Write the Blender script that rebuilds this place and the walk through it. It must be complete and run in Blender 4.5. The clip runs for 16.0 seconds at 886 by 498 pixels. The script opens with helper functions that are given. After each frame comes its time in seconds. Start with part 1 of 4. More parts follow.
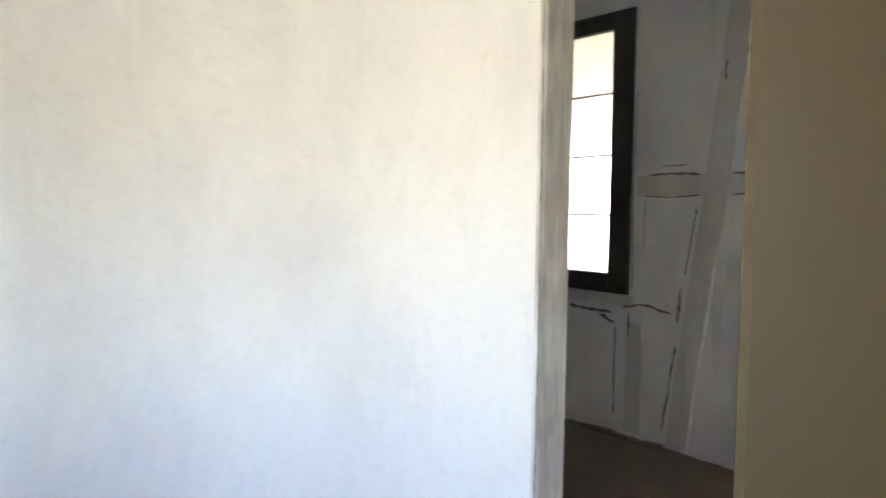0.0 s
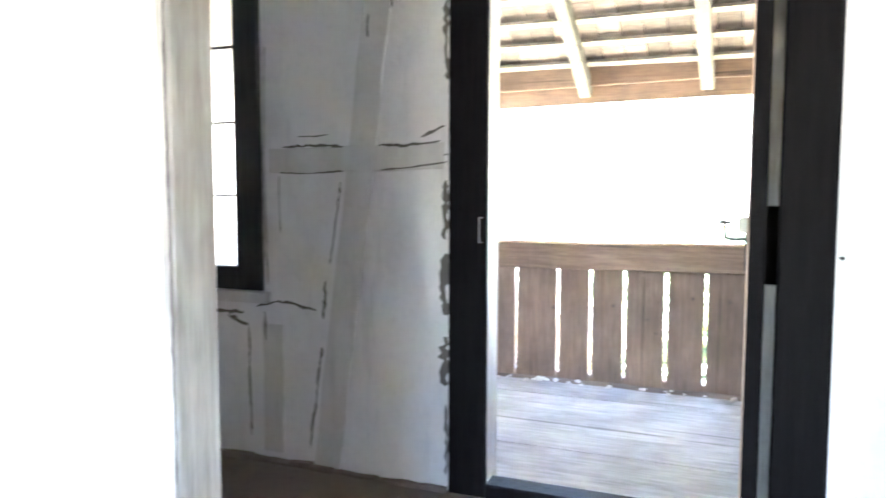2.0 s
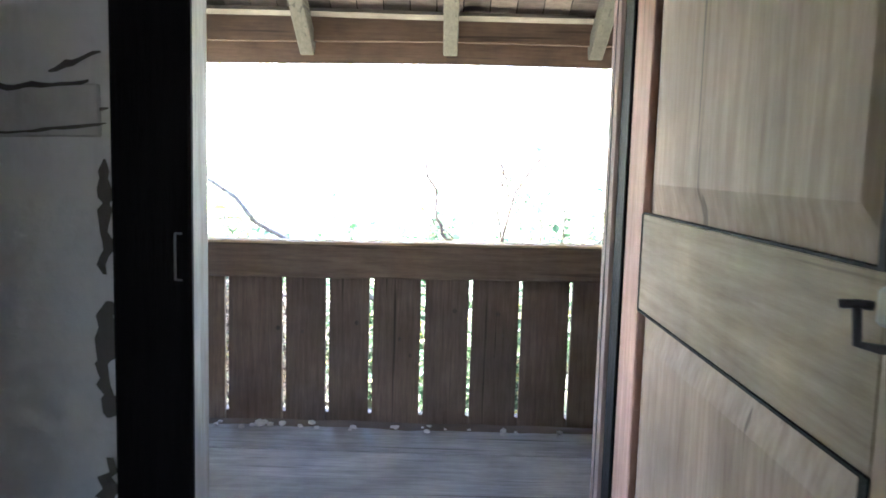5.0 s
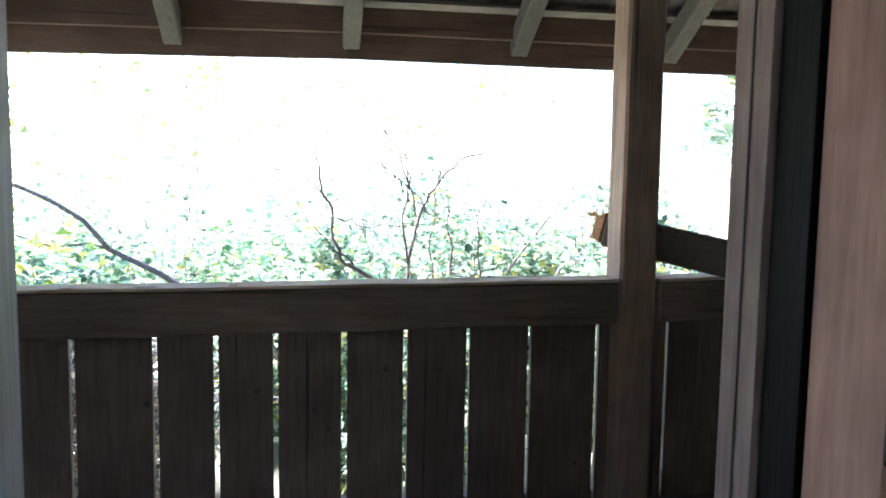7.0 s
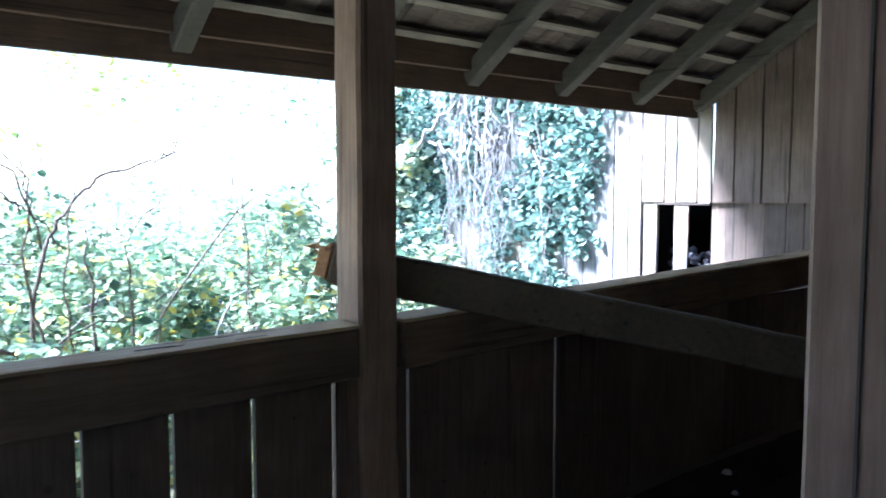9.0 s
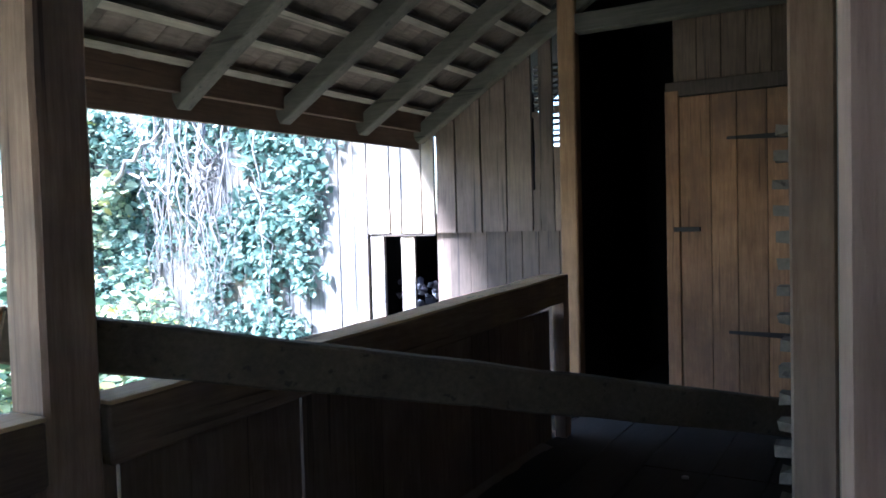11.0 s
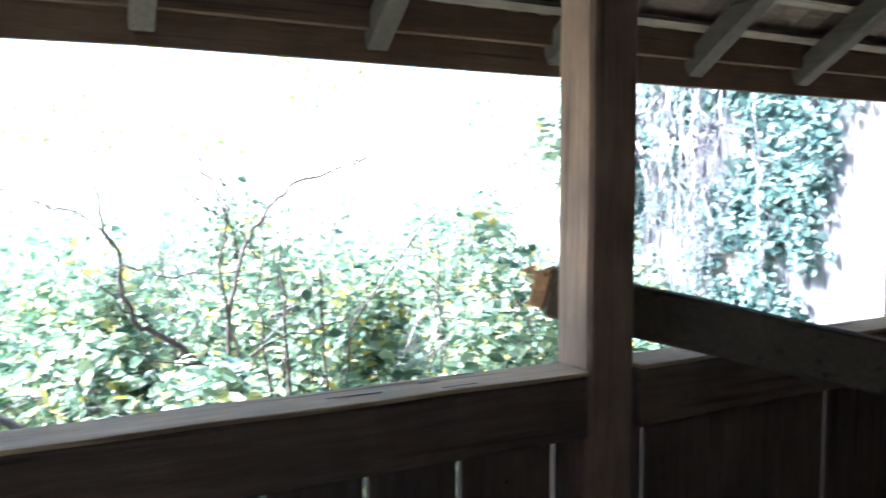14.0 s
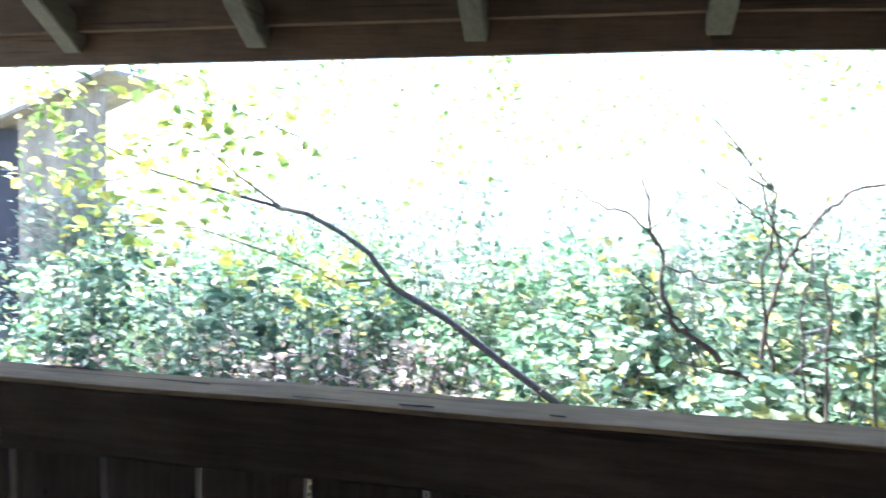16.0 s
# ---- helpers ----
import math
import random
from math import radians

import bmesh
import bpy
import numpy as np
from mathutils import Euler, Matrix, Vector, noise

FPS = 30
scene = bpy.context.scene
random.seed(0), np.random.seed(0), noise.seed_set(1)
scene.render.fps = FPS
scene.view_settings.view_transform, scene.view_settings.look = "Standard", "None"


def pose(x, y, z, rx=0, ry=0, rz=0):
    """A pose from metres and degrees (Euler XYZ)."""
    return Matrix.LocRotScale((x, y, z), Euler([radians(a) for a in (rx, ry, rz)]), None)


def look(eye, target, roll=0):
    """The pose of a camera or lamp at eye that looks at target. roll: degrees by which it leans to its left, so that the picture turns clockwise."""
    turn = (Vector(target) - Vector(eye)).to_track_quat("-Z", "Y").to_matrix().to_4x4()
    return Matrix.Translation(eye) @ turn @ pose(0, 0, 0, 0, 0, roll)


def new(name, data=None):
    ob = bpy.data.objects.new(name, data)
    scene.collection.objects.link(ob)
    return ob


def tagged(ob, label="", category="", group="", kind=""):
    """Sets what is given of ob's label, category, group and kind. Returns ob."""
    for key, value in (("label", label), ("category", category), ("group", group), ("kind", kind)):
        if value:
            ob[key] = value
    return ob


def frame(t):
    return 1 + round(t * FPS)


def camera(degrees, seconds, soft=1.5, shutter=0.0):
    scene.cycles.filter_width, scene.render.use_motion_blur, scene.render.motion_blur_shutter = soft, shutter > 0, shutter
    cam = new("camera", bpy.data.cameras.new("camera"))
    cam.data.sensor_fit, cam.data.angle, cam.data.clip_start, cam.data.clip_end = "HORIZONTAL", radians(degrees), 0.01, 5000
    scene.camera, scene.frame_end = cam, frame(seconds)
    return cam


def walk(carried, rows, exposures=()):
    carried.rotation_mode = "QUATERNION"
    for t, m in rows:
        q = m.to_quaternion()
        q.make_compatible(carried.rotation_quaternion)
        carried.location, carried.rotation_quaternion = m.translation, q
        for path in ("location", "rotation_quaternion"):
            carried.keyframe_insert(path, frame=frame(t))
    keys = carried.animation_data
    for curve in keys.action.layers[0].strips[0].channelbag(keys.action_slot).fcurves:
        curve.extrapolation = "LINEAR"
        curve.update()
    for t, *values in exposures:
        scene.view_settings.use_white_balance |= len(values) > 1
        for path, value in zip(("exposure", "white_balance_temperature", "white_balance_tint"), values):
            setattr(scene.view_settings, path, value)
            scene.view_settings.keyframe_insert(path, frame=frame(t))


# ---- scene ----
cam = camera(60.8, 16.0, soft=1.7, shutter=0.3)
PATH = [
    (0, (0.494, 0.046, 1.114), (1.715, 1.627, 1.005), 0.9),
    (0.5, (0.569, 0.167, 1.121), (1.996, 1.564, 1.009), -0.1),
    (1, (0.687, 0.27, 1.119), (2.149, 1.63, 1.012), 0.2),
    (1.5, (0.799, 0.377, 1.135), (2.389, 1.579, 0.972), 0.4),
    (2, (0.929, 0.547, 1.125), (2.767, 1.32, 0.963), 0.1),
    (2.5, (1.025, 0.637, 1.123), (2.97, 1.077, 0.974), 0.3),
    (3, (1.199, 0.66, 1.142), (3.169, 0.962, 0.973), 0.1),
    (3.5, (1.398, 0.718, 1.15), (3.374, 0.966, 0.973), 0.1),
    (4, (1.607, 0.817, 1.142), (3.592, 0.971, 0.947), 0.2),
    (4.2, (1.703, 0.861, 1.144), (3.69, 0.968, 0.941), 0.6),
    (6.3, (2.649, 1.143, 1.174), (4.633, 0.96, 0.996), 1.1),
    (6.5, (2.722, 1.177, 1.172), (4.7, 0.933, 1.005), 0.9),
    (7, (2.938, 1.202, 1.18), (4.899, 0.858, 0.993), 0.9),
    (7.5, (3.107, 1.197, 1.203), (5.055, 0.781, 1.018), 1.2),
    (8, (3.321, 1.292, 1.203), (5.201, 0.631, 1.035), 1.4),
    (8.5, (3.48, 1.318, 1.213), (5.235, 0.371, 1.064), -0.3),
    (9, (3.64, 1.297, 1.222), (5.208, 0.065, 1.074), 0.0),
    (9.5, (3.767, 1.248, 1.24), (5.235, -0.108, 1.15), -0.5),
    (10, (3.864, 1.178, 1.219), (5.036, -0.443, 1.182), -2.7),
    (12.5, (4.014, 1.029, 1.28), (4.982, -0.72, 1.197), -1.2),
    (13, (4.045, 1.096, 1.252), (5.455, -0.32, 1.167), -0.6),
    (13.5, (4.095, 1.13, 1.242), (5.703, -0.055, 1.139), 0.3),
    (14, (4.111, 1.17, 1.257), (5.922, 0.333, 1.113), -0.1),
    (14.5, (4.154, 1.233, 1.236), (6.076, 0.703, 1.078), 1.4),
    (15, (4.194, 1.298, 1.249), (6.177, 1.128, 1.065), 1.5),
    (15.5, (4.193, 1.34, 1.256), (6.181, 1.424, 1.056), 2.0),
    (16, (4.167, 1.421, 1.236), (6.122, 1.813, 1.093), 1.9),
]
EXPOSURES = [(0, 7.2, 6000, 20), (1.0, 7.35, 5850, 20), (1.6, 7.75, 5700, 20), (2.4, 8.1, 5450, 20), (3.0, 8.0, 5450, 21), (3.5, 7.55, 5450, 21), (4.2, 6.75, 5400, 21), (6.3, 4.3, 5250, 21), (7.5, 3.9, 5000, 16), (9, 3.4, 4750, 14), (10, 3.2, 4650, 14), (12.5, 3.95, 5100, 21), (13.5, 3.8, 5050, 19), (14.5, 3.5, 5050, 18), (16, 3.15, 5050, 16)]
walk(cam, [(t, look(eye, target, roll)) for t, eye, target, roll in PATH], EXPOSURES)
SKY, SUN, HALL = 0.07, 5.0, 0.15

# ---- world, sun, large lights, exposure ----
world = bpy.data.worlds.new("sky_world")
scene.world = world
world.use_nodes = True
wn = world.node_tree.nodes
sky = wn.new("ShaderNodeTexSky")
sky.sky_type = 'NISHITA'
sky.sun_disc = False
sky.sun_elevation = radians(47)
sky.sun_rotation = radians(31)
sky.dust_density = 1.0
sky.air_density = 1.3
wn["Background"].inputs["Strength"].default_value = SKY
world.node_tree.links.new(sky.outputs[0], wn["Background"].inputs[0])

sun = new("sun", bpy.data.lights.new("sun", "SUN"))
sun.data.energy, sun.data.angle, sun.data.color = SUN, radians(14), (1.0, 0.95, 0.86)
sun.matrix_world = look((0, 0, 0), (-0.35, -0.585, -0.731))


def window_light(name, eye, target, w, h, watts, colour=(1.0, 0.97, 0.90)):
    lamp = new(name, bpy.data.lights.new(name, "AREA"))
    lamp.data.shape, lamp.data.size, lamp.data.size_y, lamp.data.energy, lamp.data.color = 'RECTANGLE', w, h, watts, colour
    lamp.matrix_world = look(eye, target)
    return lamp


# daylight in the hall's own window, behind the walk's start
window_light("hall_window_light", (-1.55, 0.75, 1.20), (1.8, 1.2, 1.1), 0.98, 0.86, HALL)


# ---- materials ----
def nodes_of(name, rough=0.8, metal=0.0):
    m = bpy.data.materials.new(name)
    m.use_nodes = True
    nt = m.node_tree
    b = nt.nodes["Principled BSDF"]
    b.inputs["Roughness"].default_value = rough
    b.inputs["Metallic"].default_value = metal
    return m, nt, b


def noise_node(nt, scale, detail=6.0, stretch=(1, 1, 1), rough=0.6, shift=None):
    tc = nt.nodes.new("ShaderNodeTexCoord")
    mp = nt.nodes.new("ShaderNodeMapping")
    mp.inputs["Scale"].default_value = stretch
    nt.links.new(tc.outputs["Object"], mp.inputs["Vector"])
    if shift is not None:
        nt.links.new(shift, mp.inputs["Location"])
    n = nt.nodes.new("ShaderNodeTexNoise")
    n.inputs["Scale"].default_value = scale
    n.inputs["Detail"].default_value = detail
    n.inputs["Roughness"].default_value = rough
    nt.links.new(mp.outputs["Vector"], n.inputs["Vector"])
    return n


def ramp(nt, src, stops):
    r = nt.nodes.new("ShaderNodeValToRGB")
    while len(r.color_ramp.elements) < len(stops):
        r.color_ramp.elements.new(0.5)
    for e, (p, c) in zip(r.color_ramp.elements, stops):
        e.position, e.color = p, (*c, 1)
    nt.links.new(src, r.inputs[0])
    return r


def mixed(nt, a, b, fac, mode='MIX'):
    m = nt.nodes.new("ShaderNodeMix")
    m.data_type, m.blend_type = 'RGBA', mode
    for sock, val in ((m.inputs[0], fac), (m.inputs[6], a), (m.inputs[7], b)):
        if isinstance(val, (int, float)):
            sock.default_value = val
        elif isinstance(val, tuple):
            sock.default_value = (*val, 1)
        else:
            nt.links.new(val, sock)
    return m.outputs[2]


def bumped(nt, b, height, strength, dist=0.01):
    bp = nt.nodes.new("ShaderNodeBump")
    bp.inputs["Strength"].default_value = strength
    bp.inputs["Distance"].default_value = dist
    nt.links.new(height, bp.inputs["Height"])
    nt.links.new(bp.outputs[0], b.inputs["Normal"])


def wood(name, dark, light, axis="z", rough=0.85, bump=0.5, vary=0.5, stain=None):
    """Weathered wood whose grain runs along the axis."""
    m, nt, b = nodes_of(name, rough)
    stretch = {"x": (0.07, 1, 1), "y": (1, 0.07, 1), "z": (1, 1, 0.07)}[axis]
    info = nt.nodes.new("ShaderNodeObjectInfo")
    grain = noise_node(nt, 55, 8, stretch, 0.7, info.outputs["Random"])
    broad = noise_node(nt, 3.0, 4, (1, 1, 1), 0.6, info.outputs["Random"])
    col = ramp(nt, grain.outputs[0], [(0.3, dark), (0.7, light)]).outputs[0]
    blot = ramp(nt, broad.outputs[0], [(0.35, (0.62, 0.6, 0.58)), (0.65, (1.1, 1.08, 1.05))]).outputs[0]
    col = mixed(nt, col, blot, 0.8, 'MULTIPLY')
    rnd = ramp(nt, info.outputs["Random"], [(0.0, (1 - vary * 0.5,) * 3), (1.0, (1 + vary * 0.3,) * 3)]).outputs[0]
    col = mixed(nt, col, rnd, 1.0, 'MULTIPLY')
    crack = noise_node(nt, 26, 3, tuple(s * 0.35 if s < 1 else s for s in stretch), 0.5, info.outputs["Random"])
    lines = ramp(nt, crack.outputs[0], [(0.31, (0.28, 0.26, 0.25)), (0.36, (1, 1, 1))]).outputs[0]
    col = mixed(nt, col, lines, 0.8, 'MULTIPLY')
    if stain:
        st = noise_node(nt, 1.7, 5, (1, 1, 0.5), 0.65)
        col = mixed(nt, col, stain, ramp(nt, st.outputs[0], [(0.48, (0, 0, 0)), (0.7, (1, 1, 1))]).outputs[0])
    nt.links.new(col, b.inputs["Base Color"])
    bumped(nt, b, grain.outputs[0], bump, 0.006)
    return m


def plaster(name, base, stain, amount=0.5, rough=0.9, bump=0.35, streak=0.4):
    m, nt, b = nodes_of(name, rough)
    big = noise_node(nt, 1.6, 7, (1, 1, 0.55), 0.65)
    fine = noise_node(nt, 34, 5)
    drip = noise_node(nt, 9, 4, (1, 1, 0.12), 0.6)
    col = mixed(nt, base, stain, ramp(nt, big.outputs[0], [(0.42, (0, 0, 0)), (0.72, (amount,) * 3)]).outputs[0])
    col = mixed(nt, col, stain, ramp(nt, drip.outputs[0], [(0.58, (0, 0, 0)), (0.75, (streak,) * 3)]).outputs[0])
    speck = ramp(nt, fine.outputs[0], [(0.3, (0.93, 0.925, 0.92)), (0.5, (1, 1, 1))]).outputs[0]
    col = mixed(nt, col, speck, 0.7, 'MULTIPLY')
    nt.links.new(col, b.inputs["Base Color"])
    lump = noise_node(nt, 5, 5)
    bumped(nt, b, mixed(nt, lump.outputs[0], fine.outputs[0], 0.35), bump, 0.02)
    return m


def leafy(name, stops, rough=0.38):
    """Leaves, each one of its own tint, that let some light through."""
    m, nt, b = nodes_of(name, rough)
    g = nt.nodes.new("ShaderNodeNewGeometry")
    r = ramp(nt, g.outputs["Random Per Island"], stops)
    nt.links.new(r.outputs[0], b.inputs["Base Color"])
    b.inputs["Specular IOR Level"].default_value = 0.6
    tr = nt.nodes.new("ShaderNodeBsdfTranslucent")
    nt.links.new(r.outputs[0], tr.inputs[0])
    mx = nt.nodes.new("ShaderNodeMixShader")
    mx.inputs[0].default_value = 0.55
    nt.links.new(b.outputs[0], mx.inputs[1])
    nt.links.new(tr.outputs[0], mx.inputs[2])
    nt.links.new(mx.outputs[0], nt.nodes["Material Output"].inputs["Surface"])
    return m


WHITE_PLASTER = plaster("white_limewash", (0.80, 0.80, 0.76), (0.60, 0.60, 0.58), 0.5, streak=0.25)
HALL_PLASTER = plaster("dull_white_limewash", (0.60, 0.585, 0.555), (0.44, 0.43, 0.41), 0.7, streak=0.3)
ROOM_PLASTER = plaster("grey_dirty_limewash", (0.70, 0.665, 0.67), (0.40, 0.37, 0.38), 0.7)
BAND_PLASTER = plaster("soiled_limewash_on_timber", (0.57, 0.535, 0.525), (0.28, 0.265, 0.25), 0.8)
OUTER_PLASTER = plaster("outer_limewash", (0.82, 0.81, 0.80), (0.5, 0.48, 0.46), 0.5)
CLAY = plaster("bare_clay", (0.13, 0.115, 0.105), (0.05, 0.045, 0.04), 0.8, bump=0.9)
CRACK = plaster("crack_shadow", (0.13, 0.118, 0.115), (0.06, 0.055, 0.055), 0.6)
BEIGE = plaster("shade_darkened_beige", (0.044, 0.028, 0.006), (0.035, 0.022, 0.005), 0.5, rough=0.5, bump=0.05, streak=0.1)
EARTH_FLOOR = plaster("dusty_floor", (0.16, 0.125, 0.105), (0.09, 0.07, 0.06), 0.7, bump=0.4)
GROUND = plaster("leaf_litter_ground", (0.22, 0.20, 0.13), (0.12, 0.125, 0.06), 0.9, bump=1.0)
DARK_TIMBER_AND_SHADE = wood("black_timber_and_shade", (0.003, 0.003, 0.003), (0.009, 0.007, 0.007), "z", 0.7)
DARK_TIMBER_AND_SHADE.node_tree.nodes["Principled BSDF"].inputs["Specular IOR Level"].default_value = 0.12
DARK_FRAME = wood("dark_window_wood", (0.012, 0.012, 0.014), (0.035, 0.033, 0.036), "z", 0.6)
EDGE_WHITE = wood("chipped_white_timber", (0.33, 0.30, 0.27), (0.66, 0.64, 0.61), "z", 0.8, stain=(0.28, 0.22, 0.18))
LINING_WOOD = wood("red_brown_door_wood", (0.418, 0.235, 0.176), (0.659, 0.413, 0.322), "z", 0.75, bump=0.4, vary=0.25)
LEAF_WOOD = wood("bleached_door_wood", (0.351, 0.238, 0.171), (0.547, 0.414, 0.312), "z", 0.75, bump=0.3, vary=0.25)
LEAF_RAIL = wood("bleached_door_wood_cross", (0.300, 0.215, 0.136), (0.472, 0.372, 0.258), "x", 0.75, bump=0.3, vary=0.25)
JAMB_WOOD = wood("purple_brown_jamb", (0.216, 0.145, 0.127), (0.386, 0.282, 0.245), "z", 0.8)
BOARD_WOOD = wood("brown_railing_board", (0.109, 0.073, 0.049), (0.204, 0.142, 0.100), "z", 0.8, vary=0.45)
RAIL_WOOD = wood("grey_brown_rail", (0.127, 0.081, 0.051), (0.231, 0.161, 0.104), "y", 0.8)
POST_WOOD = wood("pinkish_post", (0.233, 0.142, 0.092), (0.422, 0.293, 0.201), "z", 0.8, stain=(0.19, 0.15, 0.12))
BEAM_WOOD = wood("grey_olive_beam", (0.062, 0.047, 0.028), (0.122, 0.096, 0.061), "x", 0.85)
FRESH_END = wood("broken_orange_end", (0.33, 0.17, 0.07), (0.55, 0.32, 0.15), "x", 0.8)
RAFTER_WOOD = wood("grey_rafter", (0.064, 0.058, 0.046), (0.116, 0.109, 0.087), "x", 0.85)
BATTEN_WOOD = wood("pale_batten", (0.166, 0.148, 0.124), (0.289, 0.257, 0.221), "y", 0.85)
CAP_WOOD = wood("weathered_daylit_rail_top", (0.563, 0.372, 0.196), (0.792, 0.582, 0.342), "y", 0.85)
FASCIA_WOOD = wood("brown_fascia", (0.075, 0.045, 0.028), (0.130, 0.084, 0.055), "y", 0.85)
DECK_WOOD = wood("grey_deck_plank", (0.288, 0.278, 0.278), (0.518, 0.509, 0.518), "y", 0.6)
DECK_DARK = wood("shaded_deck_plank", (0.010, 0.009, 0.008), (0.022, 0.020, 0.018), "y", 0.85)
PLANK_PALE = wood("weathered_silver_plank", (0.114, 0.107, 0.104), (0.228, 0.221, 0.215), "z", 0.8, vary=0.5, stain=(0.40, 0.31, 0.22))
PLANK_BROWN = wood("brown_plank_with_shade", (0.085, 0.059, 0.045), (0.162, 0.119, 0.093), "z", 0.8, vary=1.0)
DOOR_BROWN = wood("warm_brown_door_plank", (0.243, 0.124, 0.057), (0.467, 0.256, 0.126), "z", 0.75, stain=(0.15, 0.085, 0.055))
OCHRE_POST = wood("ochre_post", (0.143, 0.079, 0.037), (0.266, 0.158, 0.078), "z", 0.8)
SHED_WOOD = wood("shed_board", (0.30, 0.25, 0.20), (0.55, 0.48, 0.40), "z", 0.8)
BARK = wood("grey_bark", (0.07, 0.06, 0.055), (0.20, 0.18, 0.165), "z", 0.9, bump=0.8)
TWIG = wood("brown_twig", (0.055, 0.040, 0.032), (0.14, 0.105, 0.085), "z", 0.9)
PALE_VINE = wood("pale_dead_vine", (0.227, 0.202, 0.195), (0.403, 0.377, 0.370), "z", 0.85)
IRON = plaster("rusty_iron", (0.014, 0.012, 0.012), (0.04, 0.02, 0.014), 0.6, rough=0.6, bump=0.2)
STEEL = plaster("worn_steel", (0.225, 0.220, 0.215), (0.140, 0.120, 0.100), 0.5, rough=0.4, bump=0.1)
STONE = plaster("plaster_rubble", (0.62, 0.59, 0.56), (0.40, 0.37, 0.34), 0.6, bump=0.7)
TILE = wood("old_clay_tile", (0.072, 0.056, 0.047), (0.153, 0.124, 0.108), "x", 0.9, bump=0.6, vary=0.9)
JUNK_PALE = plaster("pale_sacking", (0.275, 0.275, 0.308), (0.110, 0.110, 0.143), 0.8)
JUNK_AND_DOORWAY_DARK = plaster("clutter_and_doorway_shade", (0.06, 0.06, 0.08), (0.03, 0.03, 0.04), 0.8)
GREEN = leafy("bramble_leaf", [(0.0, (0.048, 0.085, 0.047)), (0.3, (0.117, 0.185, 0.107)), (0.6, (0.228, 0.310, 0.185)), (0.84, (0.424, 0.480, 0.310)), (0.93, (0.551, 0.500, 0.172)), (1.0, (0.657, 0.500, 0.086))])
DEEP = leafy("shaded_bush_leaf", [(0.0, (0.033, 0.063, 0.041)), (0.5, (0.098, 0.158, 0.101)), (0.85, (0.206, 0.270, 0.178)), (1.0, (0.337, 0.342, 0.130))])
IVY = leafy("ivy_leaf", [(0.0, (0.078, 0.143, 0.124)), (0.5, (0.195, 0.293, 0.247)), (0.85, (0.351, 0.455, 0.390)), (1.0, (0.546, 0.624, 0.546))], 0.35)
YELLOW = leafy("autumn_leaf", [(0.0, (0.14, 0.22, 0.06)), (0.5, (0.30, 0.36, 0.08)), (1.0, (0.55, 0.48, 0.09))])
BRIGHT = leafy("light_green_leaf", [(0.0, (0.096, 0.186, 0.090)), (0.5, (0.240, 0.360, 0.180)), (0.85, (0.432, 0.504, 0.288)), (1.0, (0.600, 0.552, 0.168))])
PALE_LEAF = leafy("glare_pale_leaf", [(0.0, (0.20, 0.27, 0.19)), (0.4, (0.36, 0.44, 0.33)), (0.85, (0.54, 0.58, 0.44)), (1.0, (0.68, 0.60, 0.22))])
DRY = leafy("dry_bracken", [(0.0, (0.150, 0.110, 0.085)), (0.5, (0.33, 0.26, 0.215)), (0.85, (0.50, 0.42, 0.34)), (1.0, (0.58, 0.47, 0.16))])
GLASS, gnt, gb = nodes_of("dusty_old_pane", 0.32)
gb.inputs["Transmission Weight"].default_value = 1.0
gb.inputs["IOR"].default_value = 1.45


# ---- builders ----
def box(bm, x0, x1, y0, y1, z0, z1, jit=0.0, cuts=0):
    vs = [bm.verts.new((x, y, z)) for x in (x0, x1) for y in (y0, y1) for z in (z0, z1)]
    if jit:
        for v in vs:
            v.co += Vector([random.uniform(-jit, jit) for _ in range(3)])
    for f in ((0, 1, 3, 2), (4, 6, 7, 5), (0, 4, 5, 1), (2, 3, 7, 6), (0, 2, 6, 4), (1, 5, 7, 3)):
        bm.faces.new([vs[i] for i in f])
    return bm


def beam(bm, p, q, w, h, up=(0, 0, 1), steps=1, wob=0.0, taper=1.0):
    """A squared timber from p to q, w wide and h deep, with some wobble."""
    p, q = Vector(p), Vector(q)
    d = (q - p).normalized()
    side = d.cross(Vector(up)).normalized()
    top = side.cross(d).normalized()
    rings = []
    for i in range(steps + 1):
        f = i / steps
        c = p.lerp(q, f)
        k = 1 + (taper - 1) * f
        if 0 < i < steps and wob:
            c = c + side * random.uniform(-wob, wob) + top * random.uniform(-wob, wob)
        rings.append([bm.verts.new(c + side * (a * w * k / 2) + top * (b * h * k / 2)) for a, b in ((-1, -1), (1, -1), (1, 1), (-1, 1))])
    for a, b in zip(rings, rings[1:]):
        for i in range(4):
            j = (i + 1) % 4
            bm.faces.new((a[i], a[j], b[j], b[i]))
    bm.faces.new(rings[0][::-1])
    bm.faces.new(rings[-1])
    return bm


